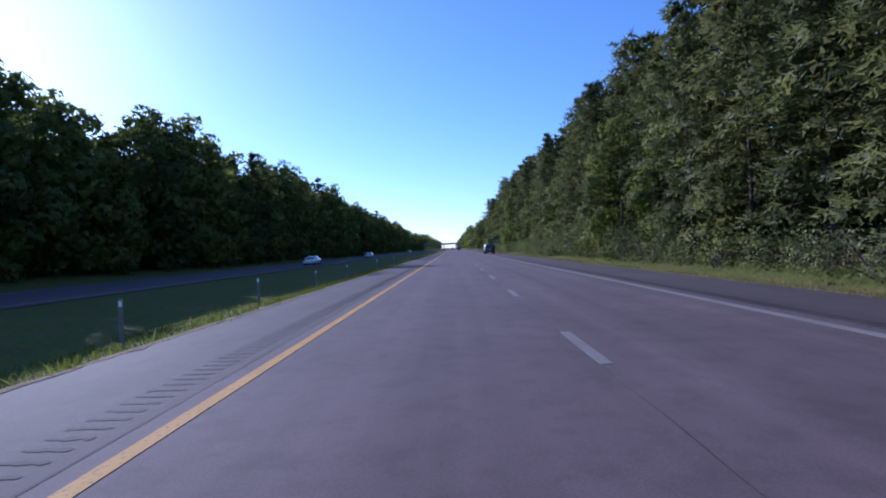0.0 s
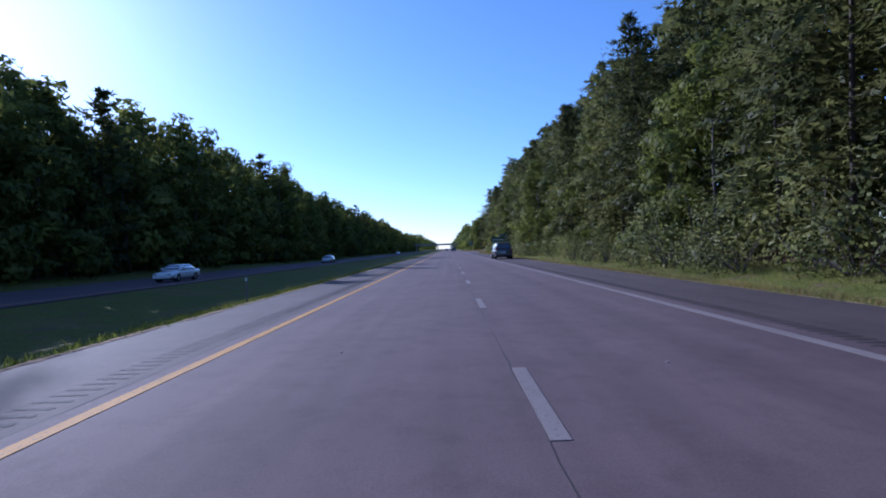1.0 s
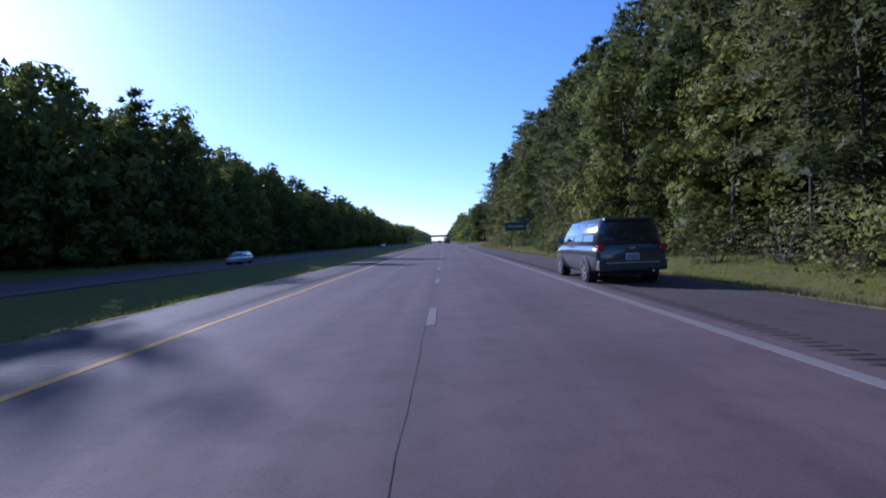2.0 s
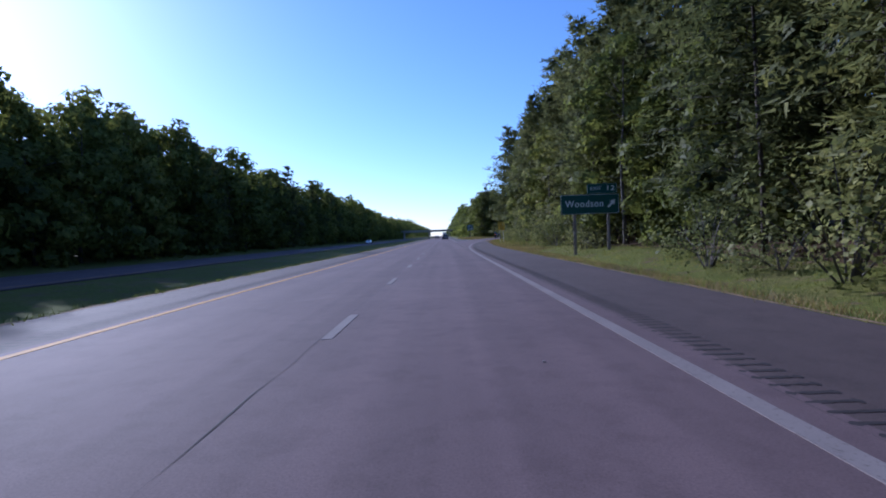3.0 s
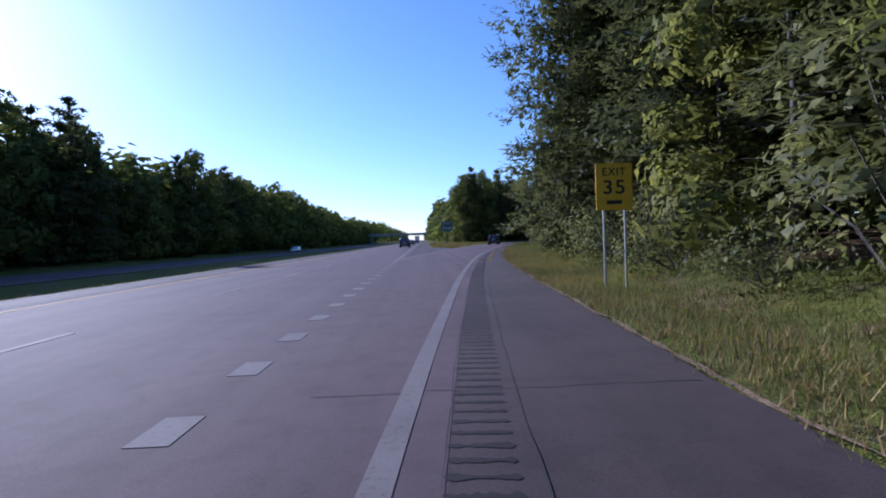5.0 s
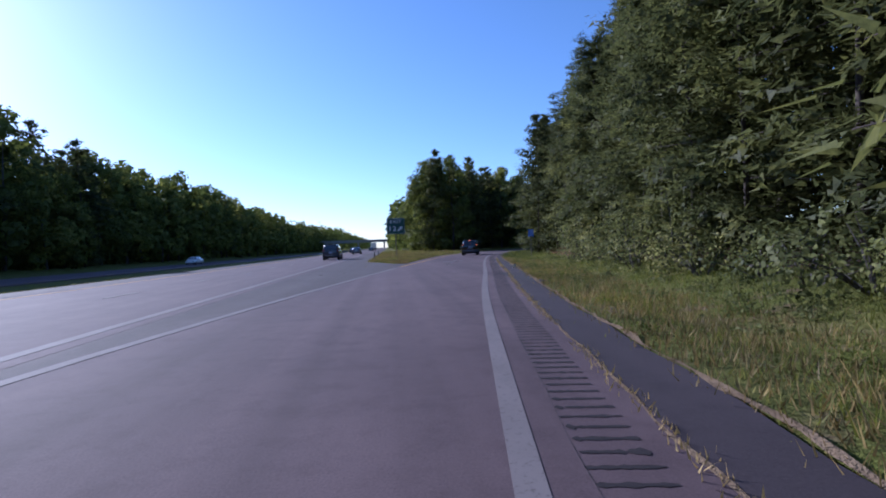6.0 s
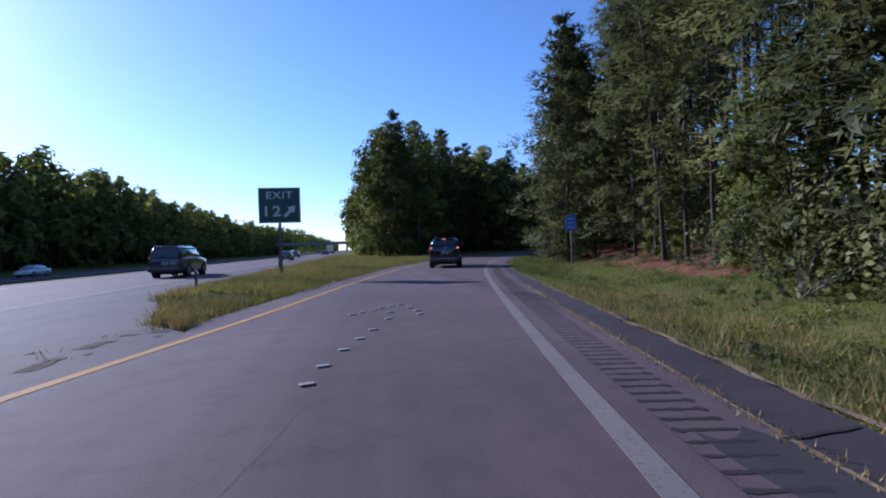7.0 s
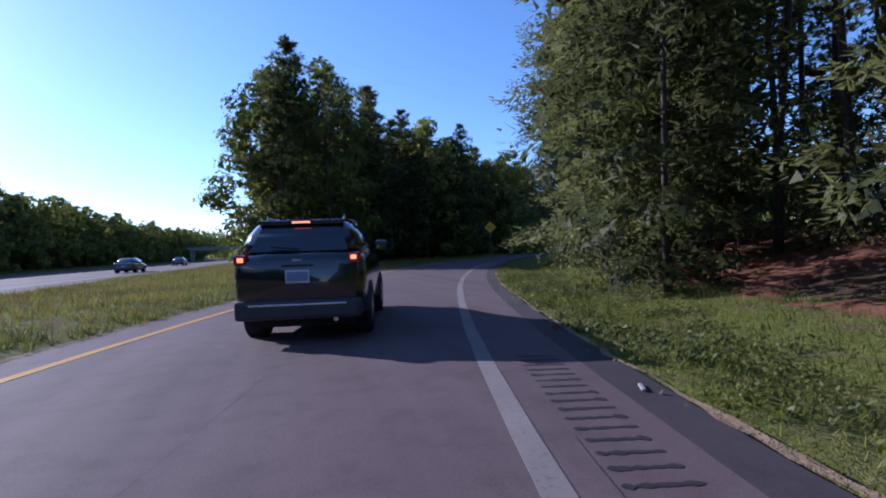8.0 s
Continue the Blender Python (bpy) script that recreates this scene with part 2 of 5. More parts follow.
# ---- plan of the roads ----
RAMP_Y = (-60, 138, 146, 156, 169, 182.5, 196.5, 211, 219, 230.5, 242, 251, 257.5, 266, 277, 290, 305, 322)
RAMP_X = (7.32, 7.32, 7.42, 7.80, 8.75, 10.2, 12.1, 14.6, 16.3, 18.5, 20.95, 23.1, 25.05, 28.0, 32.8, 40.0, 50.5, 65.0)


def ramp_white(y):
    """x of the ramp's right edge line."""
    return sum(float(np.interp(y + d, RAMP_Y, RAMP_X)) for d in (-4, -2, 0, 2, 4)) / 5


def stretch_at(y):
    """How much wider the ramp is across x where it runs aslant."""
    return math.hypot(1, (ramp_white(y + 2) - ramp_white(y - 2)) / 4)


def ramp_left(y):
    return ramp_white(y) - float(np.interp(y, (196, 205, 222, 231, 236, 243, 252, 260, 275), (4.75, 5.1, 5.3, 5.2, 5.0, 5.1, 5.15, 5.4, 5.2))) * stretch_at(y)


def paved_right(y):
    return ramp_white(y) + float(np.interp(y, (140, 165, 196, 225, 250), (3.08, 2.75, 1.75, 1.6, 1.4))) * stretch_at(y)


TREE_Y = (-60, 150, 165, 180, 195, 205, 222, 236, 249, 256, 262, 270, 280, 290, 305)
TREE_X = (15.9, 15.9, 16.4, 17.2, 19.0, 21.4, 25.0, 28.0, 30.4, 31.4, 33.4, 37.2, 43.5, 52, 66)


def tree_front(y):
    return float(np.interp(y, TREE_Y, TREE_X))


LEFT_EDGE, MAIN_EDGE = -2.3, 10.4
OPP_Z = -0.75


def ground_z(x, y):
    """Height of the grass sheet."""
    lump = 0.10 * noise.noise(Vector((x * 0.25, y * 0.25, 0))) + 0.25 * noise.noise(Vector((x * 0.05, y * 0.05, 3)))
    if x < LEFT_EDGE:
        z = float(np.interp(x, (-200, -45, -33, -29.5, -28.6, -17.4, -16.6, -9, -4, -2.6), (1.5, 0.6, -0.5, -0.75, -0.82, -0.82, -0.8, -1.25, -0.45, -0.05)))
        k = 0.0 if -29.5 < x < -16.6 else min(1.0, (LEFT_EDGE - x) / 4)
        return z + lump * k
    edge = max(MAIN_EDGE, paved_right(y)) if y < 322 else paved_right(322) + (y - 322) * 1.1
    if x <= edge:
        if y > 240 and MAIN_EDGE < x < ramp_left(min(y, 322)) - 0.7:
            k = min(1.0, (x - MAIN_EDGE) / 2, (ramp_left(min(y, 322)) - 0.7 - x) / 2)
            return -0.03 + 0.22 * k + lump * 0.4 * k
        return -0.05
    d = x - edge
    bank = float(np.interp(y, (225, 245, 300), (0.0, 1.0, 1.0)))
    swell = float(np.interp(y, (140, 165, 190, 215), (0.0, 1.0, 1.0, 0.0)))
    z = float(np.interp(d, (0, 0.5, 2.2, 5.0, 9, 16, 60), (-0.04, -0.06, -0.30, 0.05, 0.35, 0.7, 1.5)))
    z += swell * float(np.interp(d, (0, 2, 5, 9), (0, 0.15, 0.5, 0.6)))
    z += bank * float(np.interp(d, (0, 6.0, 8, 12, 30), (0, -0.15, 0.15, 1.1, 2.0)))
    return z + lump * min(1.0, d / 3)


# ---- ground and roads ----
def lattice(name, xs, ys, zf, material):
    nx, ny = len(xs), len(ys)
    verts = [(x, y, zf(x, y)) for y in ys for x in xs]
    faces = [(j * nx + i, j * nx + i + 1, (j + 1) * nx + i + 1, (j + 1) * nx + i) for j in range(ny - 1) for i in range(nx - 1)]
    return mesh_from(name, verts, faces, material, True)


gx = [-3000, -1200, -500, -200, -100, -60, -50, -45, -40, -36, -33, -31, -29.5, -28.6, -24, -20, -17.4, -16.6, -14, -11.5, -9, -6.5, -5, -4, -3.2, -2.6, -2.3, 0, 4, 8]
gx += [9.5 + 0.75 * i for i in range(60)] + [56, 60, 66, 75, 90, 120, 200, 500, 1200, 3000]
gy = [-800, -200, -100, -60, -40, -30] + [-22 + 2.0 * i for i in range(176)] + [335, 345, 360, 380, 400, 450, 500, 600, 800, 1100, 1600, 2500, 4000]
tagged(new("ground", lattice("ground", gx, gy, ground_z, GROUND)), "rough grassy verge and woodland floor", "ground", kind="structure")


floor_d = [-0.6 + 1.4 * i for i in range(26)]
floor_y = [-14 + 2.5 * i for i in range(126)]
verts = []
for y in floor_y:
    for i, d in enumerate(floor_d):
        x = tree_front(y) + d + 0.9 * noise.noise(Vector((d, y * 0.4, 4)))
        verts.append((x, y, ground_z(x, y) + (0.03 if i else -0.15)))
nf = len(floor_d)
faces = [(j * nf + i, j * nf + i + 1, (j + 1) * nf + i + 1, (j + 1) * nf + i) for j in range(len(floor_y) - 1) for i in range(nf - 1)]
tagged(new("woodland_floor", mesh_from("woodland_floor", verts, faces, LEAF_LITTER, True)), "brown leaf litter on the floor of the wood", "woodland floor", kind="structure")
clay_x = [26 + 0.28 * i for i in range(70)]
clay_y = [236 + 0.28 * i for i in range(104)]


def clay_z(x, y):
    d = x - tree_front(y)
    rough = noise.noise(Vector((x * 0.45, y * 0.45, 9))) + 0.5 * noise.noise(Vector((x * 1.3, y * 1.3, 2))) + 0.25 * noise.noise(Vector((x * 3.1, y * 3.1, 4)))
    cover = min(2.0 * rough + 0.35, d + 0.4, 6.0 - d, (y - 238) * 0.5, (264 - y) * 0.5)
    return ground_z(x, y) + 0.02 + max(-0.25, min(0.10, 0.25 * cover)) + 0.05 * noise.noise(Vector((x * 1.6, y * 1.6, 5)))


tagged(new("clay_bank", lattice("clay_bank", clay_x, clay_y, clay_z, RED_EARTH)), "bare red clay bank among the tree trunks", "earth bank", kind="structure")


def strip_mesh(name, ys, left, right, z, material, skirt=0.25, cols=4):
    """A paved strip between two edges given along y, with sides that go down into the ground."""
    verts, faces = [], []
    for y in ys:
        a, b = left(y), right(y)
        row = [(a, y, z - skirt)] + [(a + (b - a) * i / cols, y, z) for i in range(cols + 1)] + [(b, y, z - skirt)]
        verts += row
    n = cols + 3
    for j in range(len(ys) - 1):
        for i in range(n - 1):
            faces.append((j * n + i, j * n + i + 1, (j + 1) * n + i + 1, (j + 1) * n + i))
    return mesh_from(name, verts, faces, material)


ROAD_YS = [-60 + 4.0 * i for i in range(98)] + [400, 600, 1000, 2000, 4000]
road = tagged(new("road", strip_mesh("road", ROAD_YS, lambda y: -0.25, lambda y: min(7.75, MAIN_EDGE), 0.0, MAIN_ASPHALT)),
              "worn grey asphalt carriageway of a divided highway", "road", kind="structure")
tagged(new("left_shoulder", strip_mesh("left_shoulder", ROAD_YS, lambda y: LEFT_EDGE + 0.12 * noise.noise(Vector((0, y * 0.4, 0))), lambda y: -0.25, -0.003, SHOULDER_ASPHALT)),
       "dark asphalt shoulder beside the yellow line", "shoulder", kind="structure")


def lane_rim(y):
    """x where the lane asphalt ends and the shoulder begins."""
    return max(7.75, ramp_white(y) + float(np.interp(y, (185, 200), (0.35, 1.0))) * stretch_at(y))


def ramp_start(y):
    """x of the ramp pavement's left edge."""
    if y < 199:
        return 7.75
    near = max(7.75, ramp_left(y) - 0.1)
    return near + (0.8 * stretch_at(y)) * float(np.interp(y, (233.5, 235.5), (0, -1)))


def gore_rim(y):
    if y < 234.5:
        return max(7.76, ramp_left(y) - 0.1)
    return float(np.interp(y, (234.5, 235.2, 242), (ramp_left(234.5) - 0.4, ramp_left(235.2) - 1.5, MAIN_EDGE))) + 0.35 * noise.noise(Vector((4, y * 0.8, 0)))


def ragged(y, k):
    return 0.1 * noise.noise(Vector((k, y * 0.6, 0)))


EDGE_YS = [y for y in np.arange(-60.0, 322.1, 1.0).tolist()]
tagged(new("right_shoulder", strip_mesh("right_shoulder", [y for y in EDGE_YS if y <= 197], lane_rim, lambda y: paved_right(y) + ragged(y, 5), -0.003, SHOULDER_ASPHALT, cols=2)),
       "brownish asphalt shoulder with a ragged grass edge", "shoulder", kind="structure")
tagged(new("ramp_shoulder", strip_mesh("ramp_shoulder", [y for y in EDGE_YS if y >= 197], lane_rim, lambda y: paved_right(y) + ragged(y, 5), -0.003, RAMP_SHOULDER, cols=2)),
       "dark patched asphalt shoulder of the exit ramp", "shoulder", kind="structure")
tagged(new("ramp_road", strip_mesh("ramp_road", [y for y in EDGE_YS if y >= 146], ramp_start, lane_rim, 0.0, MAIN_ASPHALT)),
       "grey asphalt exit ramp bending away from the highway", "road", kind="structure")
tagged(new("gore_pavement", strip_mesh("gore_pavement", [y for y in EDGE_YS if y >= 199] + [400, 600, 1000, 2000, 4000], lambda y: 7.75, gore_rim, -0.003, GORE_ASPHALT, cols=2)),
       "dirty brownish asphalt of the gore and highway shoulder", "shoulder", kind="structure")
tagged(new("opposite_road", strip_mesh("opposite_road", ROAD_YS, lambda y: -28.4, lambda y: -17.6, OPP_Z, MAIN_ASPHALT)),
       "grey asphalt carriageway of oncoming traffic beyond the median", "road", kind="structure")


def line_mesh(name, ys, centre, width, z, material):
    return strip_mesh(name, ys, lambda y: centre(y) - width / 2 * stretch_at(y), lambda y: centre(y) + width / 2 * stretch_at(y), z, material, skirt=0.004, cols=1)


LINE_YS = [-60 + 3.0 * i for i in range(130)] + [400, 600, 1000]
tagged(new("yellow_edge_line", line_mesh("yellow_edge_line", LINE_YS, lambda y: 0.0, 0.14, 0.005, YELLOW_LINE)), "worn yellow painted edge line on asphalt", "road marking", kind="structure")
tagged(new("white_edge_line", line_mesh("white_edge_line", [y for y in np.arange(-60, 319, 2.0).tolist()], ramp_white, 0.18, 0.005, WHITE_LINE)), "solid white painted edge line following the exit ramp", "road marking", kind="structure")
tagged(new("ramp_yellow_line", line_mesh("ramp_yellow_line", [y for y in np.arange(229, 316, 2.0).tolist()], ramp_left, 0.16, 0.005, YELLOW_LINE)), "yellow painted left edge line of the ramp", "road marking", kind="structure")
tagged(new("gore_white_line", line_mesh("gore_white_line", [y for y in np.arange(199, 228.5, 1.5).tolist()], lambda y: max(7.32 + 0.28, ramp_left(y)), 0.2, 0.006, WHITE_LINE)), "white painted gore line between highway and ramp", "road marking", kind="structure")
tagged(new("highway_right_line", line_mesh("highway_right_line", [y for y in np.arange(196, 480, 4.0).tolist()], lambda y: 7.32, 0.24, 0.005, WHITE_LINE)), "broad white painted right edge line of the highway", "road marking", kind="structure")
for x in (-18.6, -27.4):
    tagged(new("opposite_line", line_mesh("opposite_line", LINE_YS, lambda y: x, 0.15, OPP_Z + 0.005, YELLOW_LINE if x > -20 else WHITE_LINE)), "painted edge line on the far carriageway", "road marking", kind="structure")

PERIOD = 6.912
dash_me = mesh_of("lane_dash", a_box(-0.07, 0.07, 0, 1.9, 0.0, 0.006), WHITE_LINE)
for i in range(-4, 70):
    ob = new("lane_dash", dash_me)
    ob.location = (3.66, i * PERIOD, 0)
    ob.parent = road
dot_me = mesh_of("exit_dot", a_box(-0.145, 0.145, 0, 0.53, 0.0, 0.005), WHITE_LINE)
for i in range(28):
    ob = new("exit_dot", dot_me)
    ob.location = (7.32, 150.7 + 1.62 * i, 0)
    ob.parent = road


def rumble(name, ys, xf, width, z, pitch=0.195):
    """Milled grooves across the shoulder: flat ragged strips, dirt and shade painted in together."""
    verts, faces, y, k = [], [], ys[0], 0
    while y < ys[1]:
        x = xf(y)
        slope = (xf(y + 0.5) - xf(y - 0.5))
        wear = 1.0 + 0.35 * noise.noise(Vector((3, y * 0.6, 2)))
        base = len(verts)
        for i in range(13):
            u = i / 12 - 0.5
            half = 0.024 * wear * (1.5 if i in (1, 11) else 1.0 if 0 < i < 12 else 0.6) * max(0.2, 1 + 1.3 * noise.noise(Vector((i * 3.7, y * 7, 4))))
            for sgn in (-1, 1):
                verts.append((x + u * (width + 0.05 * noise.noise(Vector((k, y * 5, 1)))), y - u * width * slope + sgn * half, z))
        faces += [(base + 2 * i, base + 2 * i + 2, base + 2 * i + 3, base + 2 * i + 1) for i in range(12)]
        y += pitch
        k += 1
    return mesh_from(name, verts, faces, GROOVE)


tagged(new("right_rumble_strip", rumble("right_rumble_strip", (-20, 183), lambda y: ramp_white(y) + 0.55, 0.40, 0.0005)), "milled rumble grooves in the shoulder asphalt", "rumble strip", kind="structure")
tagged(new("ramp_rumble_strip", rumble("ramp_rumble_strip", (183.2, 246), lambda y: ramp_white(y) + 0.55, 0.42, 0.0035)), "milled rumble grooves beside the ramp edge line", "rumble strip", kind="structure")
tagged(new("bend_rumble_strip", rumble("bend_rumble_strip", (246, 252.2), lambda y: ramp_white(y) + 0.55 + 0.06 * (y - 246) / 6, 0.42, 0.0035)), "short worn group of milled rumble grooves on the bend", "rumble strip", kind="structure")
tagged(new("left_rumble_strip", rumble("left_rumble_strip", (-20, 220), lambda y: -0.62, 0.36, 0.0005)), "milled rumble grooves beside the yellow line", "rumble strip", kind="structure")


# ---- trees ----
def leaf_cards(centres, size, rng, outward=None):
    """Small folded leaves, each a pair of triangles; they face outward from their clump."""
    n = len(centres)
    nor = rng.normal(0, 0.42, (n, 3)) + np.array([0, 0, 0.45])
    if outward is not None:
        nor += outward
    nor /= np.linalg.norm(nor, axis=1, keepdims=True)
    d = rng.normal(0, 1, (n, 3)) - np.array([0, 0, 0.4])
    d -= nor * (d * nor).sum(1, keepdims=True)
    d /= np.linalg.norm(d, axis=1, keepdims=True) + 1e-9
    side = np.cross(d, nor)
    side /= np.linalg.norm(side, axis=1, keepdims=True) + 1e-9
    s = size * rng.uniform(0.6, 1.35, (n, 1))
    fold = np.cross(side, d) * s * 0.12
    v = np.stack([centres, centres + d * s * 0.5 + side * s * 0.34 + fold, centres + d * s, centres + d * s * 0.45 - side * s * 0.34 + fold], 1).reshape(-1, 3)
    base = np.arange(n)[:, None] * 4
    return v, np.concatenate([base + [0, 1, 2], base + [0, 2, 3]], 0)


def trunk_line(h, lean, rng, k=7):
    a = rng.uniform(0, math.tau)
    w = rng.normal(0, 0.10, (k, 2)).cumsum(0) * 0.6
    return [(math.cos(a) * lean * h * (i / (k - 1)) ** 1.4 + (w[i, 0] if i else 0), math.sin(a) * lean * h * (i / (k - 1)) ** 1.4 + (w[i, 1] if i else 0), h * i / (k - 1) - (0.4 if i == 0 else 0)) for i in range(k)]


def at_height(line, z):
    zs = [p[2] for p in line]
    return np.array([np.interp(z, zs, [p[0] for p in line]), np.interp(z, zs, [p[1] for p in line]), z])


def foliage(name, parts, material, parent, part_name):
    """One crown mesh from pieces (vertices, triangles, normals); each piece is shaded as the rounded clump that it belongs to."""
    vs, fs, ns, n = [], [], [], 0
    for v, f, nor in parts:
        vs.append(v)
        fs.append(f + n)
        ns.append(nor)
        n += len(v)
    v, f, nor = np.concatenate(vs), np.concatenate(fs), np.concatenate(ns)
    nor /= np.linalg.norm(nor, axis=1, keepdims=True) + 1e-9
    face = np.cross(v[f[:, 1]] - v[f[:, 0]], v[f[:, 2]] - v[f[:, 0]])
    away = (face * nor[f].sum(1)).sum(1) < 0
    f[away] = f[away][:, ::-1]
    me = mesh_from(name, v, f, material, True)
    me.normals_split_custom_set_from_vertices(nor.tolist())
    return part(part_name, me, None, parent)


def tufts(at, d, nor, length, width, rng):
    """Slender blades from points along d, each one triangle that lies across nor."""
    n = len(at)
    side = np.cross(d, nor)
    side /= np.linalg.norm(side, axis=1, keepdims=True) + 1e-9
    ln = length * rng.uniform(0.6, 1.3, (n, 1))
    w = width * rng.uniform(0.6, 1.3, (n, 1))
    v = np.stack([at - side * w * 0.5, at + side * w * 0.5, at + d * ln], 1).reshape(-1, 3)
    return v, np.arange(3 * n).reshape(-1, 3), np.repeat(nor, 3, 0)


def sprays(at, nor, size, rng, along=None):
    """Flat sprays that lie on a clump's skin like shingles: one ragged triangle each, shaded by the clump's rounding."""
    n = len(at)
    nor = nor / (np.linalg.norm(nor, axis=1, keepdims=True) + 1e-9)
    lie = nor + rng.normal(0, 0.30, (n, 3))
    lie /= np.linalg.norm(lie, axis=1, keepdims=True)
    a = np.cross(lie, rng.normal(0, 1, (n, 3)))
    a /= np.linalg.norm(a, axis=1, keepdims=True) + 1e-9
    long = 1.0
    if along is not None:
        a = along - lie * (along * lie).sum(1, keepdims=True)
        a /= np.linalg.norm(a, axis=1, keepdims=True) + 1e-9
        long = 1.7
    b = np.cross(lie, a)
    turn = rng.uniform(0, math.tau, (n, 1)) + np.array([[0, 2.1, 4.2]]) + rng.normal(0, 0.35, (n, 3))
    r = size * rng.uniform(0.35, 0.85, (n, 3))
    v = at[:, None] + a[:, None] * (r * np.cos(turn) * long)[..., None] + b[:, None] * (r * np.sin(turn))[..., None]
    return v.reshape(-1, 3), np.arange(3 * n).reshape(-1, 3), np.repeat(nor, 3, 0)


def bough_pad(p0, tip, ln, n, length, width, rng, thick=0.15, spray=0.34):
    """The needles of one bough: a flat, long pad with a ragged rim, fuller towards its tip."""
    u = (tip - p0) / (np.linalg.norm(tip - p0) + 1e-9)
    w = np.cross(u, [0, 0, 1.0])
    w /= np.linalg.norm(w) + 1e-9
    up = np.cross(w, u)
    q = rng.normal(0, 1, (n, 3))
    q[:, 2] = np.abs(q[:, 2]) * 1.1 - 0.35
    q /= np.linalg.norm(q, axis=1, keepdims=True)
    r = rng.uniform(0.5, 1.0, (n, 1)) ** 0.5 * (1 + 0.22 * np.sin(q[:, :1] * 6 + ln * 9) * np.cos(q[:, 1:2] * 5 + ln * 7))
    ax = np.array([0.46 * ln + 0.15, 0.25 * ln + 0.22, thick * ln + 0.14])
    local = q * r * ax
    basis = np.stack([u, w, up])
    at = p0 + (tip - p0) * 0.60 + local @ basis
    nor = (q / ax * ax.min() * np.array([1, 1, 1.0])) @ basis + np.array([0, 0, 0.35]) + u * 0.25
    nor /= np.linalg.norm(nor, axis=1, keepdims=True)
    d = (q * np.array([1.0, 0.8, 0.35])) @ basis + u * 0.35 + rng.normal(0, 0.33, (n, 3))
    d /= np.linalg.norm(d, axis=1, keepdims=True)
    v, f, _ = tufts(at, d, nor + rng.normal(0, 0.25, (n, 3)), length, width, rng)
    # the close-grown skin of the pad, under the needle tips
    m = int(n * 0.9)
    v2, f2, n2 = sprays((at - (local @ basis) * 0.14)[:m], nor[:m], spray * 0.72, rng, d[:m])
    return np.concatenate([v, v2]), np.concatenate([f, f2 + len(v)]), np.concatenate([np.repeat(nor, 3, 0), n2])


def inner_leaves(line, z0, z1, radius, n, size, rng):
    """Larger sprays deep in the crown that close it round the trunk."""
    z = rng.uniform(z0, z1, n)
    f = (z - z0) / (z1 - z0)
    c = np.array([at_height(line, a) for a in z])
    q = rng.normal(0, 1, (n, 3))
    q[:, 2] *= 0.3
    q /= np.linalg.norm(q, axis=1, keepdims=True)
    c += q * (radius * (1.05 - f) * rng.uniform(0.2, 1.0, n))[:, None]
    d = q + rng.normal(0, 0.5, (n, 3))
    d /= np.linalg.norm(d, axis=1, keepdims=True)
    return tufts(c, d, np.cross(d, rng.normal(0, 1, (n, 3))) + q * 0.3, size, size * 0.3, rng)


def pine(seed, h, bare, reach, needles, label, nlen=0.36, nwid=0.11, whorl=0.052, lean=0.02, girth=0.0064, boughs=(4, 6), twigs=0, inner=70, thick=0.19, spray=0.34):
    """A pine: whorls of boughs, each with one flat pad of needles, and gaps between the layers."""
    rng = np.random.default_rng(seed)
    thing = tagged(new("pine_tree"), label, "tree", "trees of the wood edge")
    line = trunk_line(h, lean, rng)
    bm = bmesh.new()
    r0 = girth * h
    tube(bm, line, [r0 * (1.25 if i == 0 else 1 - 0.13 * i) for i in range(7)], 7)
    pieces = []
    z = h * bare
    while z < h * 0.98:
        f = (z - h * bare) / (h * (1 - bare))
        prof = (0.60 + 0.40 * math.sin(min(1, f * 2.2) * math.pi / 2)) * (1 - f ** 1.8) + 0.09
        swell = rng.uniform(0.7, 1.15)
        turn = rng.uniform(0, math.tau)
        k = rng.integers(*boughs)
        for b in range(k):
            a = turn + b * math.tau / k + rng.normal(0, 0.35)
            ln = reach * prof * swell * rng.uniform(0.55, 1.15)
            p0 = at_height(line, min(h * 0.99, z + rng.uniform(-0.25, 0.25)))
            tip = p0 + np.array([math.cos(a), math.sin(a), rng.uniform(-0.24, 0.06) + 0.55 * f]) * ln
            if f < 0.75 and b % 2 == 0:
                tube(bm, [p0.tolist(), tip.tolist()], [0.024 * (1.2 - f), 0.006], 3)
            pieces.append(bough_pad(p0, tip, ln, int(needles * (0.25 + 0.75 * ln / reach)), nlen, nwid, rng, thick, spray))
        z += h * whorl * rng.uniform(0.7, 1.35) * (1.1 - 0.4 * f)
    for _ in range(twigs):
        p0 = at_height(line, h * rng.uniform(0.10, max(0.12, bare)))
        a, ln = rng.uniform(0, math.tau), rng.uniform(0.4, 1.5)
        tube(bm, [p0.tolist(), (p0 + np.array([math.cos(a), math.sin(a), rng.uniform(-0.3, 0.15)]) * ln).tolist()], [0.018, 0.004], 3)
    if inner:
        pieces.append(inner_leaves(line, h * max(bare, 0.06), h * 0.9, reach * 0.40, inner, 0.50, rng))
    part("trunk", bm, PINE_BARK, thing, smooth=True)
    foliage("pine_crown", pieces, PINE_NEEDLES, thing, "crown")
    return thing


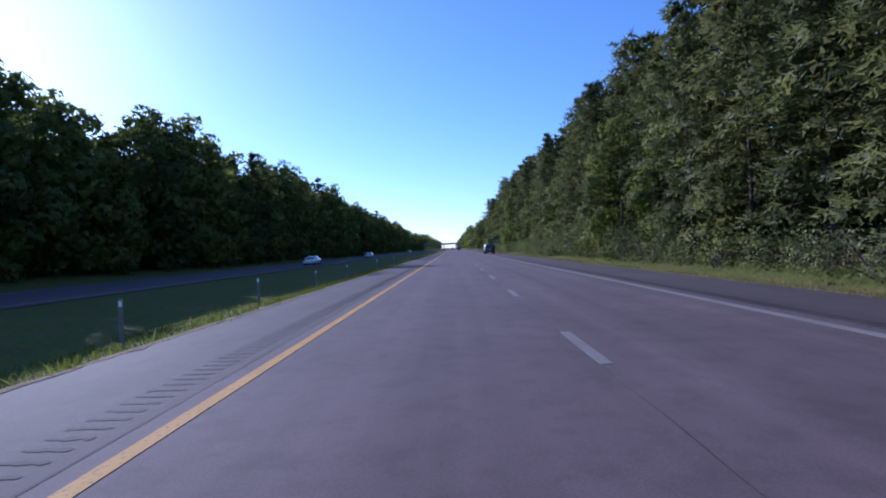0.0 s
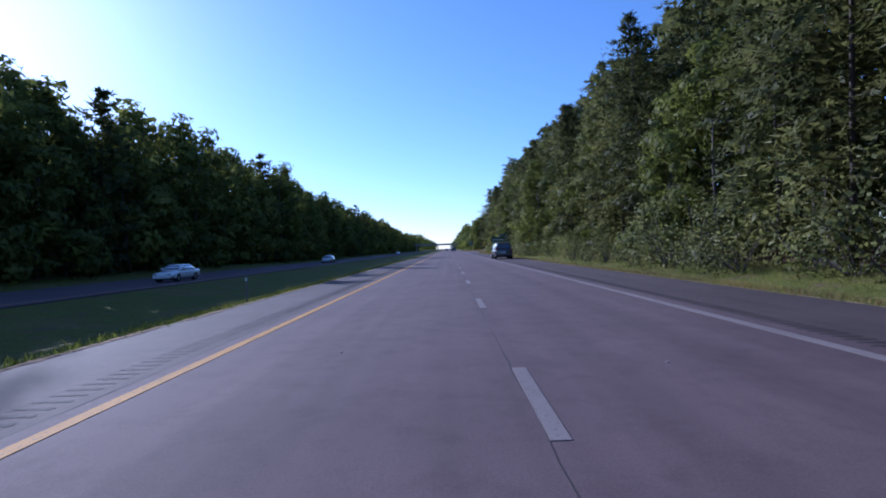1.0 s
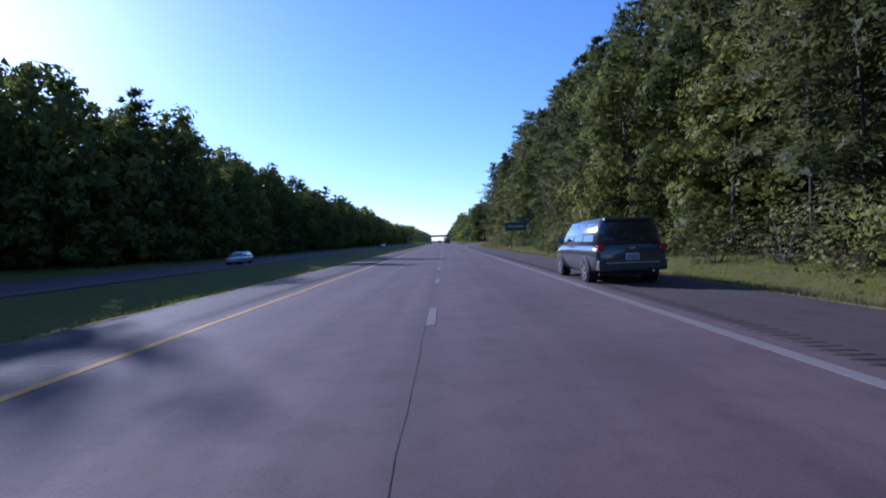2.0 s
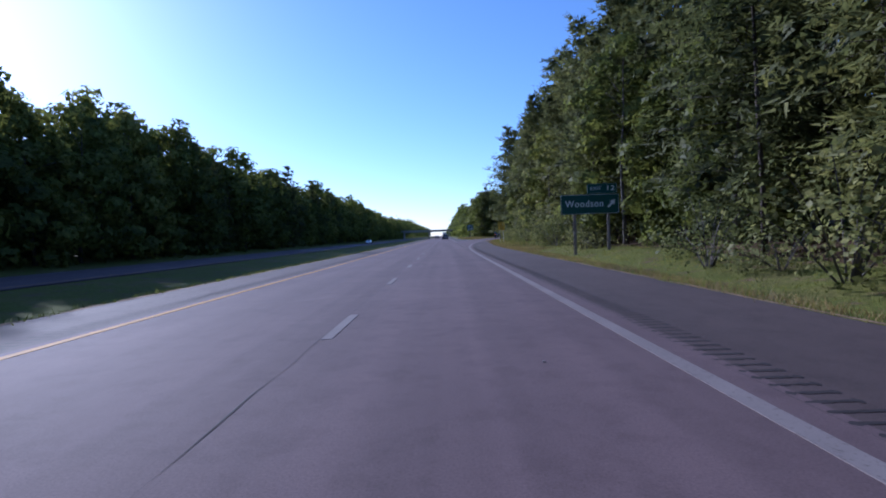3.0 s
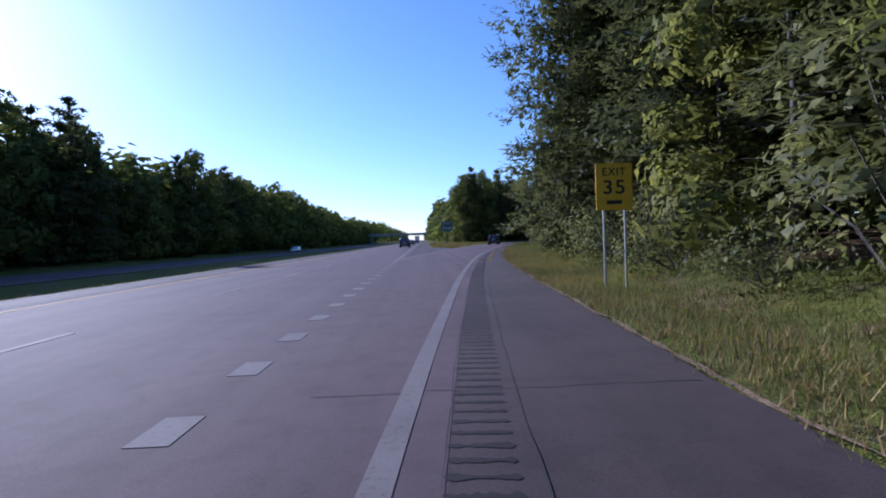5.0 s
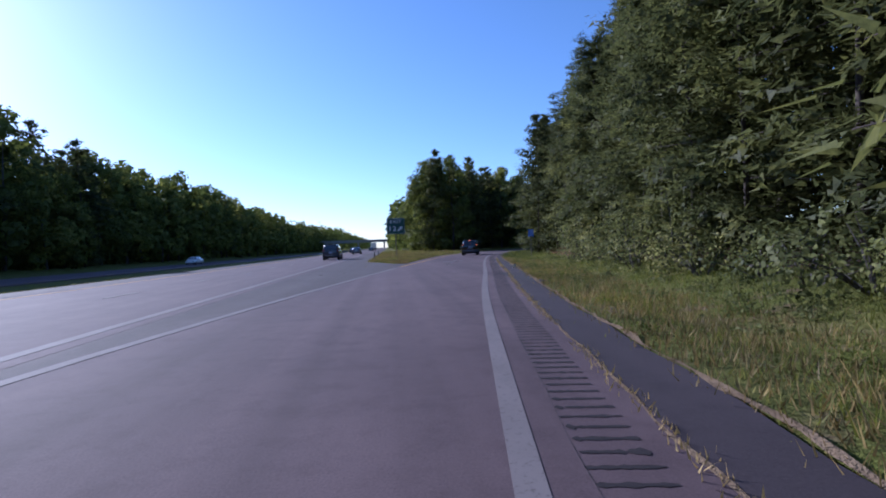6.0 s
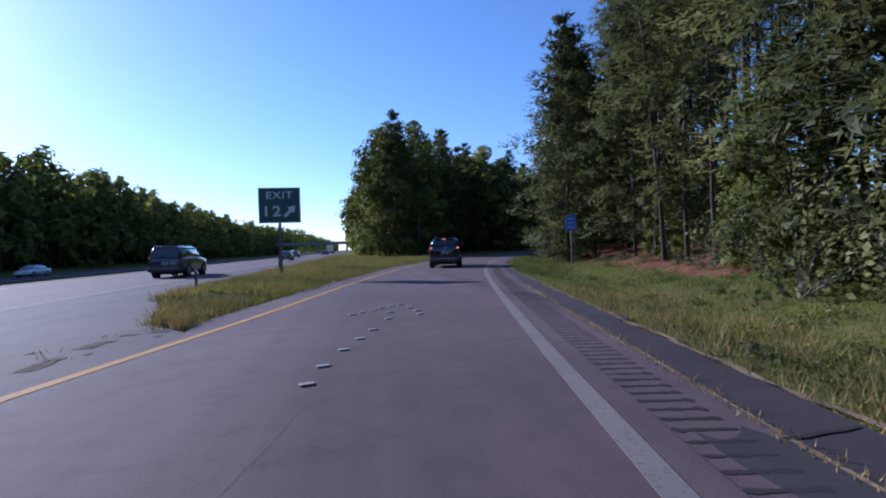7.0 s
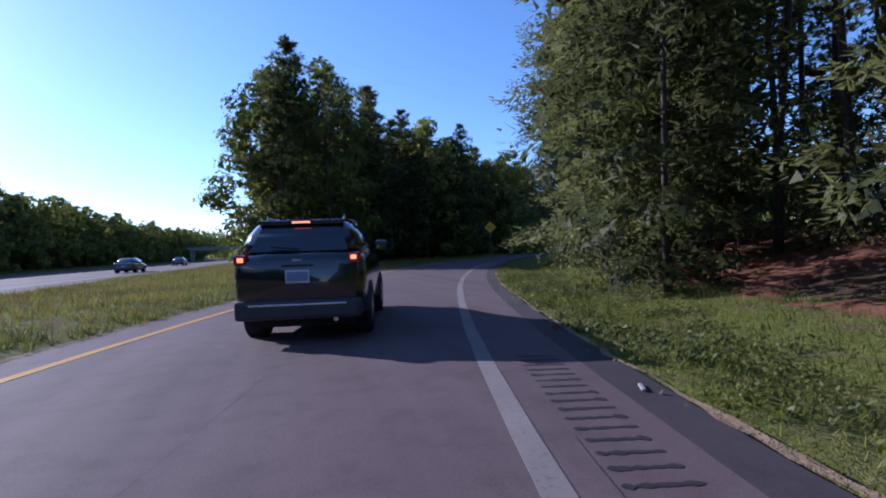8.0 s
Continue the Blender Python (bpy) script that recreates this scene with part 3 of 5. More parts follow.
def broadleaf(seed, h, low, reach, clumps, leaves, size, label, inner=60, squat=0.75, under=90, spray=0.34):
    """A broadleaf tree: rounded clumps of leaves on limbs, with dark gaps between them."""
    rng = np.random.default_rng(seed)
    thing = tagged(new("broadleaf_tree"), label, "tree", "trees of the wood edge")
    line = trunk_line(h * 0.86, 0.05, rng)
    bm = bmesh.new()
    tube(bm, line, [0.010 * h * (1.3 if i == 0 else 1 - 0.14 * i) for i in range(7)], 7)
    pieces = []
    for i in range(clumps):
        f = (i + rng.uniform(0, 1)) / clumps
        z = h * (low + (0.96 - low) * f)
        prof = math.sin(min(1.0, 0.28 + f * 0.72) * math.pi) ** 0.5 if f < 0.9 else 0.35
        a = i * 2.399 + rng.normal(0, 0.5)
        rad = reach * rng.uniform(0.20, 0.40) * (1.0 if f < 0.85 else 0.8)
        ln = max(0.1, reach * prof * rng.uniform(0.65, 1.1) - rad * 0.4)
        p0 = at_height(line, min(h * 0.80, z * 0.84))
        tip = at_height(line, min(z, h * 0.84)) + np.array([math.cos(a) * ln, math.sin(a) * ln, (z - min(z, h * 0.84)) + rng.normal(0, 0.3)])
        mid = (p0 + tip) / 2 + np.array([0, 0, 0.08 * ln])
        if i % 3 == 0:
            tube(bm, [p0.tolist(), mid.tolist(), tip.tolist()], [0.04, 0.025, 0.008], 3)
        m = int(leaves * (rad / reach / 0.30) ** 1.6)
        q = rng.normal(0, 1, (m, 3))
        q[:, 2] += 0.35
        q /= np.linalg.norm(q, axis=1, keepdims=True)
        r = rng.uniform(0.35, 1.0, (m, 1)) ** 0.45 * (1 + 0.25 * np.sin(q[:, :1] * 5 + i) * np.cos(q[:, 1:2] * 4 + 2 * i))
        out = q + np.array([math.cos(a), math.sin(a), 0.25]) * 0.45
        v, fa = leaf_cards(tip + q * r * rad * np.array([1.1, 1.1, squat]), size, rng, out * 1.3)
        pieces.append((v, fa, np.repeat(out, 4, 0)))
        k = int(under * (rad / reach / 0.30) ** 1.6)
        q = rng.normal(0, 1, (k, 3))
        q[:, 2] += 0.2
        q /= np.linalg.norm(q, axis=1, keepdims=True)
        r = rng.uniform(0.55, 0.95, (k, 1)) * (1 + 0.25 * np.sin(q[:, :1] * 5 + i) * np.cos(q[:, 1:2] * 4 + 2 * i))
        pieces.append(sprays(tip + q * r * rad * np.array([1.05, 1.05, squat]), q + np.array([math.cos(a), math.sin(a), 0.25]) * 0.45, spray, rng))
    if inner:
        pieces.append(inner_leaves(line, h * max(low, 0.05), h * 0.82, reach * 0.42, inner, 0.55, rng))
    part("trunk", bm, GREY_BARK, thing, smooth=True)
    foliage("leaf_crown", pieces, BROAD_LEAVES, thing, "crown")
    return thing


def shrub(seed, h, reach, leaves, size, label):
    rng = np.random.default_rng(seed)
    thing = tagged(new("shrub"), label, "shrub", "undergrowth along the wood edge")
    bm = bmesh.new()
    pieces = []
    for i in range(11):
        a, r = rng.uniform(0, math.tau), reach * rng.uniform(0.15, 1.0)
        tip = np.array([math.cos(a) * r, math.sin(a) * r, h * rng.uniform(0.25, 1.0) * (1.1 - 0.5 * r / reach)])
        tube(bm, [(tip * 0.1 * np.array([1, 1, 0])).tolist(), (tip * np.array([0.5, 0.5, 0.6])).tolist(), tip.tolist()], [0.03, 0.02, 0.008], 3)
        m = int(leaves / 11)
        q = rng.normal(0, 1, (m, 3))
        q[:, 2] += 0.3
        q /= np.linalg.norm(q, axis=1, keepdims=True)
        c = tip * np.array([1, 1, 0.85]) + q * rng.uniform(0.4, 1.0, (m, 1)) ** 0.5 * np.array([0.42, 0.42, 0.34]) * reach
        low = rng.uniform(0, 1, m) < 0.34
        c[low] = tip * np.array([0.8, 0.8, 0.38]) + q[low] * np.array([0.40, 0.40, 0.26]) * reach
        out = q + np.array([math.cos(a), math.sin(a), 0.2]) * 0.3
        v, fa = leaf_cards(np.maximum(c, [-99, -99, 0.05]), size, rng, out * 1.2)
        pieces.append((v, fa, np.repeat(out, 4, 0)))
    part("woody_base", bm, GREY_BARK, thing)
    foliage("shrub_leaves", pieces, SHRUB_LEAVES, thing, "foliage")
    return thing


NEAR = [
    pine(1, 17.0, 0.05, 4.0, 76, "tall dark green pine with foliage low on its trunk", 0.30, 0.08, inner=80, spray=0.31),
    pine(2, 17.0, 0.22, 3.7, 76, "tall pine with a bare lower trunk", 0.30, 0.08, twigs=8, inner=80, spray=0.31),
    broadleaf(3, 14.5, 0.06, 3.6, 44, 80, 0.16, "leafy broadleaf tree in sunlit mid green"),
    broadleaf(4, 12.5, 0.04, 3.3, 42, 80, 0.155, "young broadleaf tree with yellowish green leaves"),
    pine(5, 19.5, 0.50, 2.8, 90, "slender pine with a long bare trunk", 0.24, 0.05, whorl=0.05, lean=0.05, girth=0.0060, twigs=16, inner=10, spray=0.15),
]
HERO = [
    pine(6, 17.5, 0.04, 4.1, 118, "tall pine hung with dense pads of needles down to the ground", 0.27, 0.075, girth=0.0056, inner=80, spray=0.27),
    pine(8, 17.0, 0.08, 3.9, 118, "spreading pine with layered needle pads", 0.27, 0.075, girth=0.0056, inner=80, spray=0.27),
]
FAR = [
    broadleaf(11, 17.0, 0.03, 4.4, 46, 22, 0.36, "dense broadleaf tree in the wood", 60, 0.85, 46, 0.62),
    broadleaf(12, 15.5, 0.03, 4.3, 44, 22, 0.36, "rounded broadleaf tree in the wood", 60, 0.9, 46, 0.62),
    pine(13, 18.0, 0.05, 4.4, 30, "dark pine in the wood", 0.55, 0.20, whorl=0.06, inner=60, spray=0.62),
]
MIDDLE = pine(14, 18.0, 0.12, 4.2, 54, "dark pine behind the front trees", 0.36, 0.10, whorl=0.058, inner=60, spray=0.38)
DISTANT = broadleaf(15, 16.5, 0.03, 4.6, 26, 8, 0.6, "far broadleaf tree in the wood", 30, 0.9, 22, 1.05)
SHRUBS = [shrub(21, 2.4, 1.9, 760, 0.13, "dense leafy shrub at the wood edge"), shrub(22, 3.6, 2.2, 860, 0.15, "tall tangled shrub overgrown with vines"), shrub(23, 1.3, 1.2, 600, 0.11, "low bramble in the verge grass")]

used = set()


def plant(proto, x, y, scale, rng):
    m = pose(x, y, ground_z(x, y) - 0.05, rng.uniform(-2, 2), rng.uniform(-2, 2), rng.uniform(0, 360))
    if proto in used:
        ob = copy_thing(proto, m)
    else:
        used.add(proto)
        ob = proto
        ob.matrix_basis = m
    ob.scale = (scale * rng.uniform(0.9, 1.12), scale * rng.uniform(0.9, 1.12), scale)
    return ob


rng = np.random.default_rng(7)
for row, (back, gap, tall) in enumerate(((0.8, 4.2, 0.95), (4.6, 4.2, 1.16), (9.0, 4.8, 1.34), (14.0, 6.0, 1.30))):
    y = -8.0 + row * 1.7
    while y < 300:
        x = tree_front(y) + back + rng.uniform(-0.9, 0.9) + (0.3 if 238 < y < 250 else 1.6 if 124 < y < 137 and row == 0 else 0)
        thin = 238 < y < 250 + 1.9 * back
        if thin:
            proto = NEAR[rng.choice([1, 4], p=[0.04, 0.96])]
            skip = False
        elif row == 0:
            proto, skip = NEAR[rng.choice(4, p=[0.50, 0.14, 0.20, 0.16])], 255.5 < y < 259
            if y > 215 or (y > 165 and rng.uniform() < 0.72):
                proto = HERO[rng.integers(0, 2)]
        elif row == 1:
            proto, skip = [NEAR[0], NEAR[1], MIDDLE][rng.choice(3, p=[0.15, 0.10, 0.75])], False
            if y > 175:
                proto = [NEAR[0], MIDDLE][rng.choice(2, p=[0.35, 0.65])]
        else:
            proto, skip = FAR[2], row == 3
        if not skip:
            plant(proto, x, y, tall * rng.uniform(0.86, 1.08) * (1.10 if 135 < y < 192 else 1.0), rng)
        y += gap * rng.uniform(0.75, 1.3) * (0.50 if thin else 1.0)
# pines that lean out over the bend
for x, y, s in ((17.0, 193.5, 1.2), (18.8, 199.5, 1.24), (30.9, 257.6, 1.02), (33.4, 261.5, 1.05), (35.0, 265.0, 1.12), (36.8, 269.5, 1.05), (39.0, 274.5, 1.15), (41.8, 279.0, 1.1)):
    plant(HERO[rng.integers(0, 2)], x, y, s, rng)
# the wooded wedge between highway and ramp
plant(HERO[1], 20.65, 289.0, 1.12, rng)
for y0 in np.arange(291, 350, 4.6):
    x1 = 21.5 + (y0 - 288) * 1.02
    for j, x in enumerate(np.arange(19.5 + rng.uniform(0, 2), x1, 4.6)):
        front = x1 - x < 5
        proto = NEAR[rng.choice([0, 2, 2])] if front else FAR[rng.choice([0, 1, 0, 2])]
        plant(proto, x, y0 + rng.uniform(-1.5, 1.5), rng.uniform(1.0, 1.14) * (1.12 if proto is NEAR[2] else 1.0), rng)
# the far side of the highway
for back, first, gap in ((0.0, 8.0, 5.2), (5.5, 10.0, 5.8)):
    y = first
    while y < 600:
        tall = float(np.interp(y, (0, 130, 210, 330, 380), (1.28, 1.36, 1.20, 1.30, 1.06)))
        plant(FAR[rng.choice(3, p=[0.52, 0.36, 0.12])] if y < 300 else DISTANT, -36.0 - back + rng.uniform(-1.2, 1.2), y, min(1.27, tall * rng.uniform(0.74, 1.13) * (0.92 if back == 0 else 1.04)), rng)
        y += gap * rng.uniform(0.75, 1.2) * (1 + max(0, y - 250) / 300)
# small trees and bushes under the thin pines
for x, y, s in ((28.4, 237.2, 0.52), (29.6, 239.8, 0.36), (31.6, 247.6, 0.28), (36.0, 252.0, 0.5), (35.0, 246.0, 0.42), (38.0, 256.0, 0.5)):
    plant(NEAR[3], x, y, s, rng)
for k in range(34):
    y = 237 + 0.85 * k
    plant(SHRUBS[k % 2], tree_front(y) + rng.uniform(3.5, 11.0), y, rng.uniform(0.6, 1.1), rng)
for x, y, s in ((41.0, 247.0, 0.62), (43.5, 252.5, 0.7), (44.0, 259.0, 0.66), (39.5, 241.0, 0.6), (47.0, 264.0, 0.7), (36.0, 237.0, 0.55)):
    plant(NEAR[0], x, y, s, rng)
# undergrowth
y = 0.0
while y < 285:
    x = tree_front(y) - rng.uniform(0.2, 1.8)
    if 236 < y < 258:
        if rng.uniform() < 0.6:
            plant(SHRUBS[rng.choice(3, p=[0.45, 0.15, 0.40])], x + rng.uniform(0.5, 2.2), y, rng.uniform(0.35, 0.75), rng)
    elif not 126 < y < 135:
        plant(SHRUBS[rng.choice(3, p=[0.5, 0.38, 0.12])], x, y, rng.uniform(0.7, 1.25), rng)
    y += rng.uniform(1.5, 3.0)


def far_woods(name, spots, label, seed):
    """Distant trees as one mass of clumped leaves over trunks."""
    r = np.random.default_rng(seed)
    vs, fs, n = [], [], 0
    for x, y, h in spots:
        q = r.normal(0, 1, (66, 3))
        q /= np.linalg.norm(q, axis=1, keepdims=True)
        c = np.array([x, y, h * 0.52]) + q * np.array([3.6, 3.6, h * 0.46]) * r.uniform(0.7, 1.08, (66, 1))
        v, f = leaf_cards(c, 2.6, r, q)
        vs.append(v)
        fs.append(f + n)
        n += len(v)
    return tagged(new(name, mesh_from(name, np.concatenate(vs), np.concatenate(fs), BROAD_LEAVES)), label, "woods", kind="stuff")


spots = [(-39.5 + rng.uniform(-1, 1), y, rng.uniform(12, 17)) for y in np.arange(0, 600, 5)]
spots += [(-40 + rng.uniform(-1, 1), y, rng.uniform(5, 8)) for y in np.arange(0, 600, 4.5)]
spots += [(-43 - 7 * r_ + rng.uniform(-2, 2), y + rng.uniform(-2, 2), rng.uniform(17, 20)) for y in np.arange(0, 640, 7) for r_ in (0, 1)]
spots += [(-36 - 6 * r_ + rng.uniform(-2, 2), y + rng.uniform(-2, 2), rng.uniform(18, 23)) for y in np.arange(600, 1500, 9) for r_ in (0, 1)]
spots += [(17 + 6 * r_ + rng.uniform(-1.5, 1.5), y + rng.uniform(-2, 2), rng.uniform(16, 20)) for y in np.arange(350, 1500, 8) for r_ in (0, 1)]
spots += [(tree_front(y) + 21 + 7 * r_ + rng.uniform(-2, 2), y, rng.uniform(16, 20)) for y in np.arange(-10, 225, 7) for r_ in (0, 1)]
spots += [(tree_front(min(y, 305)) + max(0, y - 305) * 0.9 + 17 + 7 * r_ + rng.uniform(-2, 2), y, rng.uniform(13, 17)) for y in np.arange(300, 380, 6) for r_ in (0, 1, 2)]
spots += [(30 + 7 * i + rng.uniform(-2, 2), 352 + 1.0 * i * 3 + 7 * r_, rng.uniform(13, 17)) for i in range(14) for r_ in (0, 1)]
far_woods("distant_woods", spots, "distant dark green woods along the highway", 31)


# ---- verge grass ----
def grass(name, spots, height, material, label, seed, blades=6, spread=0.14, width=0.016):
    r = np.random.default_rng(seed)
    c = np.array(spots, float)
    n = blades
    root = np.repeat(c, n, 0) + np.concatenate([r.normal(0, spread, (len(c) * n, 2)), np.zeros((len(c) * n, 1))], 1)
    lean = np.concatenate([r.normal(0, 0.38, (len(root), 2)), np.ones((len(root), 1))], 1)
    hh = height * r.uniform(0.5, 1.4, (len(root), 1))
    side = r.normal(0, 1, (len(root), 3)) * np.array([1, 1, 0])
    side /= np.linalg.norm(side, axis=1, keepdims=True)
    w = width * r.uniform(0.7, 1.4, (len(root), 1))
    v = np.stack([root - side * w, root + side * w, root + lean * hh], 1).reshape(-1, 3)
    return tagged(new(name, mesh_from(name, v, np.arange(len(v)).reshape(-1, 3), material)), label, "grass", kind="stuff")


def verge_spots(count, y0, y1, inner, outer, r):
    out = []
    while len(out) < count:
        y = r.uniform(y0, y1)
        a, b = inner(y), outer(y)
        if b <= a:
            continue
        x = a + (b - a) * r.uniform(0, 1)
        out.append((x, y, ground_z(x, y) - 0.02))
    return out


edge_r = lambda y: max(MAIN_EDGE, paved_right(y)) + 0.06
r9 = np.random.default_rng(9)
grass("verge_grass", verge_spots(40000, -4, 285, edge_r, lambda y: tree_front(y) + 1.5, r9), 0.10, GRASS_BLADES, "uneven green verge grass below the trees", 41, 4, 0.17, 0.0095)
grass("dry_verge_grass", verge_spots(8500, 142, 240, lambda y: edge_r(y) - 0.05, lambda y: edge_r(y) + 3.0, r9) + verge_spots(3500, 0, 142, lambda y: edge_r(y) - 0.05, lambda y: edge_r(y) + 1.3, r9), 0.15, DRY_BLADES, "tall dry grass along the pavement edge", 42, 5, 0.12, 0.009)
grass("tall_verge_grass", verge_spots(8000, 150, 275, lambda y: edge_r(y) + 0.5, lambda y: tree_front(y) + 0.5, r9), 0.21, GRASS_BLADES, "tall soft grass in the verge below the trees", 46, 5, 0.13, 0.007)
grass("median_grass", verge_spots(9000, -4, 230, lambda y: -6.5, lambda y: LEFT_EDGE - 0.05, r9), 0.14, GRASS_BLADES, "weedy grass on the median slope", 43, 4)
grass("gore_grass", verge_spots(8500, 235.5, 330, lambda y: gore_rim(y) + 0.1, lambda y: ramp_start(min(y, 322)) - 0.1, r9), 0.17, GRASS_BLADES, "tall grass in the gore between highway and ramp", 44)
grass("dry_gore_grass", verge_spots(7000, 234.6, 330, lambda y: gore_rim(y) + 0.1, lambda y: ramp_start(min(y, 322)) - 0.1, r9), 0.26, DRY_BLADES, "dry grass stalks in the gore", 45, 5, 0.12, 0.010)


# ---- bridge over the highway ----
def bridge():
    thing = tagged(new("overpass_bridge"), "concrete overpass crossing the highway far ahead", "bridge")
    y = 530.0
    part("deck", a_box(-60, 60, y, y + 9, 5.1, 5.9), CONCRETE, thing)
    part("parapet", a_box(-60, 60, y - 0.2, y + 0.1, 5.9, 6.8), CONCRETE, thing)
    for x in (-8, 9.5, -30, 24):
        part("pier", a_box(x - 0.5, x + 0.5, y + 1, y + 8, -1.5, 5.1), CONCRETE, thing)
    for s in (-1, 1):
        bm = bmesh.new()
        slab(bm, [(s * 42, y - 4, -1), (s * 130, y - 4, -1), (s * 130, y - 1, 5.6), (s * 60, y - 1, 5.6)], 16, (0, 1, 0))
        part("abutment", bm, GROUND, thing)
    return thing


bridge()


# ---- signs ----
def lettering(name, text, size, x, z, y, material, parent, width=None):
    """Words as a flat mesh facing the traffic, centred on x."""
    cu = bpy.data.curves.new(name, "FONT")
    cu.body, cu.size, cu.extrude, cu.align_x, cu.align_y = text, size, 0.003, "CENTER", "CENTER"
    cu.offset = size * 0.012
    cu.space_character = 1.12
    tmp = new("lettering_source", cu)
    bpy.context.view_layer.update()
    me = bpy.data.meshes.new_from_object(tmp.evaluated_get(bpy.context.evaluated_depsgraph_get()))
    bpy.data.objects.remove(tmp)
    me.materials.clear()
    me.materials.append(material)
    ob = part(name, me, None, parent)
    k = 1.0 if width is None else width / max(0.01, max(v.co.x for v in me.vertices) - min(v.co.x for v in me.vertices))
    ob.matrix_basis = Matrix.Translation((x, y, z)) @ Matrix.Rotation(radians(90), 4, "X") @ Matrix.Diagonal((k, 1, 1, 1))
    return ob


def board(parent, x0, x1, z0, z1, y, face, rim, edge=0.035, name="panel"):
    p = part(name, a_box(x0, x1, y, y + 0.03, z0, z1, bevel=0.006), face, parent)
    bm = bmesh.new()
    for a, b, c, d in ((x0, x1, z0, z0 + edge), (x0, x1, z1 - edge, z1), (x0, x0 + edge, z0 + edge, z1 - edge), (x1 - edge, x1, z0 + edge, z1 - edge)):
        box(bm, a + 0.02 * (a == x0), b - 0.02 * (b == x1), y - 0.005, y, c + 0.02 * (c == z0), d - 0.02 * (d == z1))
    part("border", bm, rim, parent)
    return p


def arrow(parent, x, z, size, y, material):
    """An arrow pointing up to the right."""
    u, w = Vector((0.7071, 0, 0.7071)), Vector((0.7071, 0, -0.7071))
    c = Vector((x, y, z))
    pts = [(-0.5, -0.10), (0.05, -0.10), (0.05, -0.30), (0.5, 0.0), (0.05, 0.30), (0.05, 0.10), (-0.5, 0.10)]
    bm = bmesh.new()
    slab(bm, [c + (u * a + w * b) * size for a, b in pts], 0.004, (0, -1, 0))
    return part("arrow", bm, material, parent)


def i_post(parent, x, z0, z1, y, k=1.0):
    bm = bmesh.new()
    w = 0.09 * k
    box(bm, x - w, x + w, y, y + 0.016, z0, z1)
    box(bm, x - 0.012, x + 0.012, y + 0.016, y + 0.14, z0, z1)
    box(bm, x - w, x + w, y + 0.14, y + 0.156, z0, z1)
    return part("post", bm, WEATHERED_WOOD, parent)


def exit_name_sign():
    t = tagged(new("exit_direction_sign"), "green exit sign with white letters on two verge posts", "road sign")
    t.location = (0, 133.3, 0)
    board(t, 12.12, 15.55, 2.25, 3.40, 0, SIGN_GREEN, SIGN_WHITE)
    lettering("place_name", "Woodson", 0.56, 13.52, 2.84, -0.004, SIGN_WHITE, t, 2.25)
    arrow(t, 15.12, 2.84, 0.62, -0.001, SIGN_WHITE)
    board(t, 13.70, 15.45, 3.44, 4.02, 0, SIGN_GREEN, SIGN_WHITE, 0.025, "exit_tab")
    lettering("exit_word", "EXIT", 0.26, 14.20, 3.73, -0.004, SIGN_WHITE, t, 0.62)
    lettering("exit_number", "12", 0.40, 15.06, 3.73, -0.004, SIGN_WHITE, t, 0.42)
    for x in (12.95, 14.95):
        i_post(t, x, ground_z(x, 133.3) - 0.3, 3.3, 0.034, 0.8)


def gore_sign():
    t = tagged(new("gore_exit_sign"), "dark green exit number sign on a post in the gore grass", "road sign")
    t.location = (0, 249.0, 0)
    board(t, 12.1, 13.95, 2.6, 4.22, 0, SIGN_GREEN, SIGN_WHITE)
    lettering("exit_word", "EXIT", 0.46, 13.02, 3.86, -0.004, SIGN_WHITE, t, 1.15)
    lettering("exit_number", "12", 0.66, 12.66, 3.12, -0.004, SIGN_WHITE, t, 0.70)
    arrow(t, 13.48, 3.14, 0.70, -0.001, SIGN_WHITE)
    i_post(t, 13.0, ground_z(13.0, 249) - 0.3, 4.0, 0.034, 0.6)


def advisory_sign():
    t = tagged(new("ramp_speed_sign"), "yellow advisory ramp speed sign on two thin posts", "road sign")
    t.location = (0, 179.3, 0)
    board(t, 13.55, 14.5, 1.85, 3.05, 0, SIGN_YELLOW, SIGN_BLACK, 0.02)
    lettering("exit_word", "EXIT", 0.28, 14.02, 2.82, -0.004, SIGN_BLACK, t, 0.6)
    lettering("speed_number", "35", 0.50, 14.02, 2.42, -0.004, SIGN_BLACK, t, 0.55)
    part("unit_bar", a_box(13.82, 14.22, -0.004, 0, 2.0, 2.1), SIGN_BLACK, t)
    for x in (13.75, 14.3):
        bm = bmesh.new()
        tube(bm, [(x, 0.05, ground_z(x, 179.3) - 0.3), (x, 0.05, 2.9)], [0.03, 0.03], 8)
        part("post", bm, GALVANISED, t)


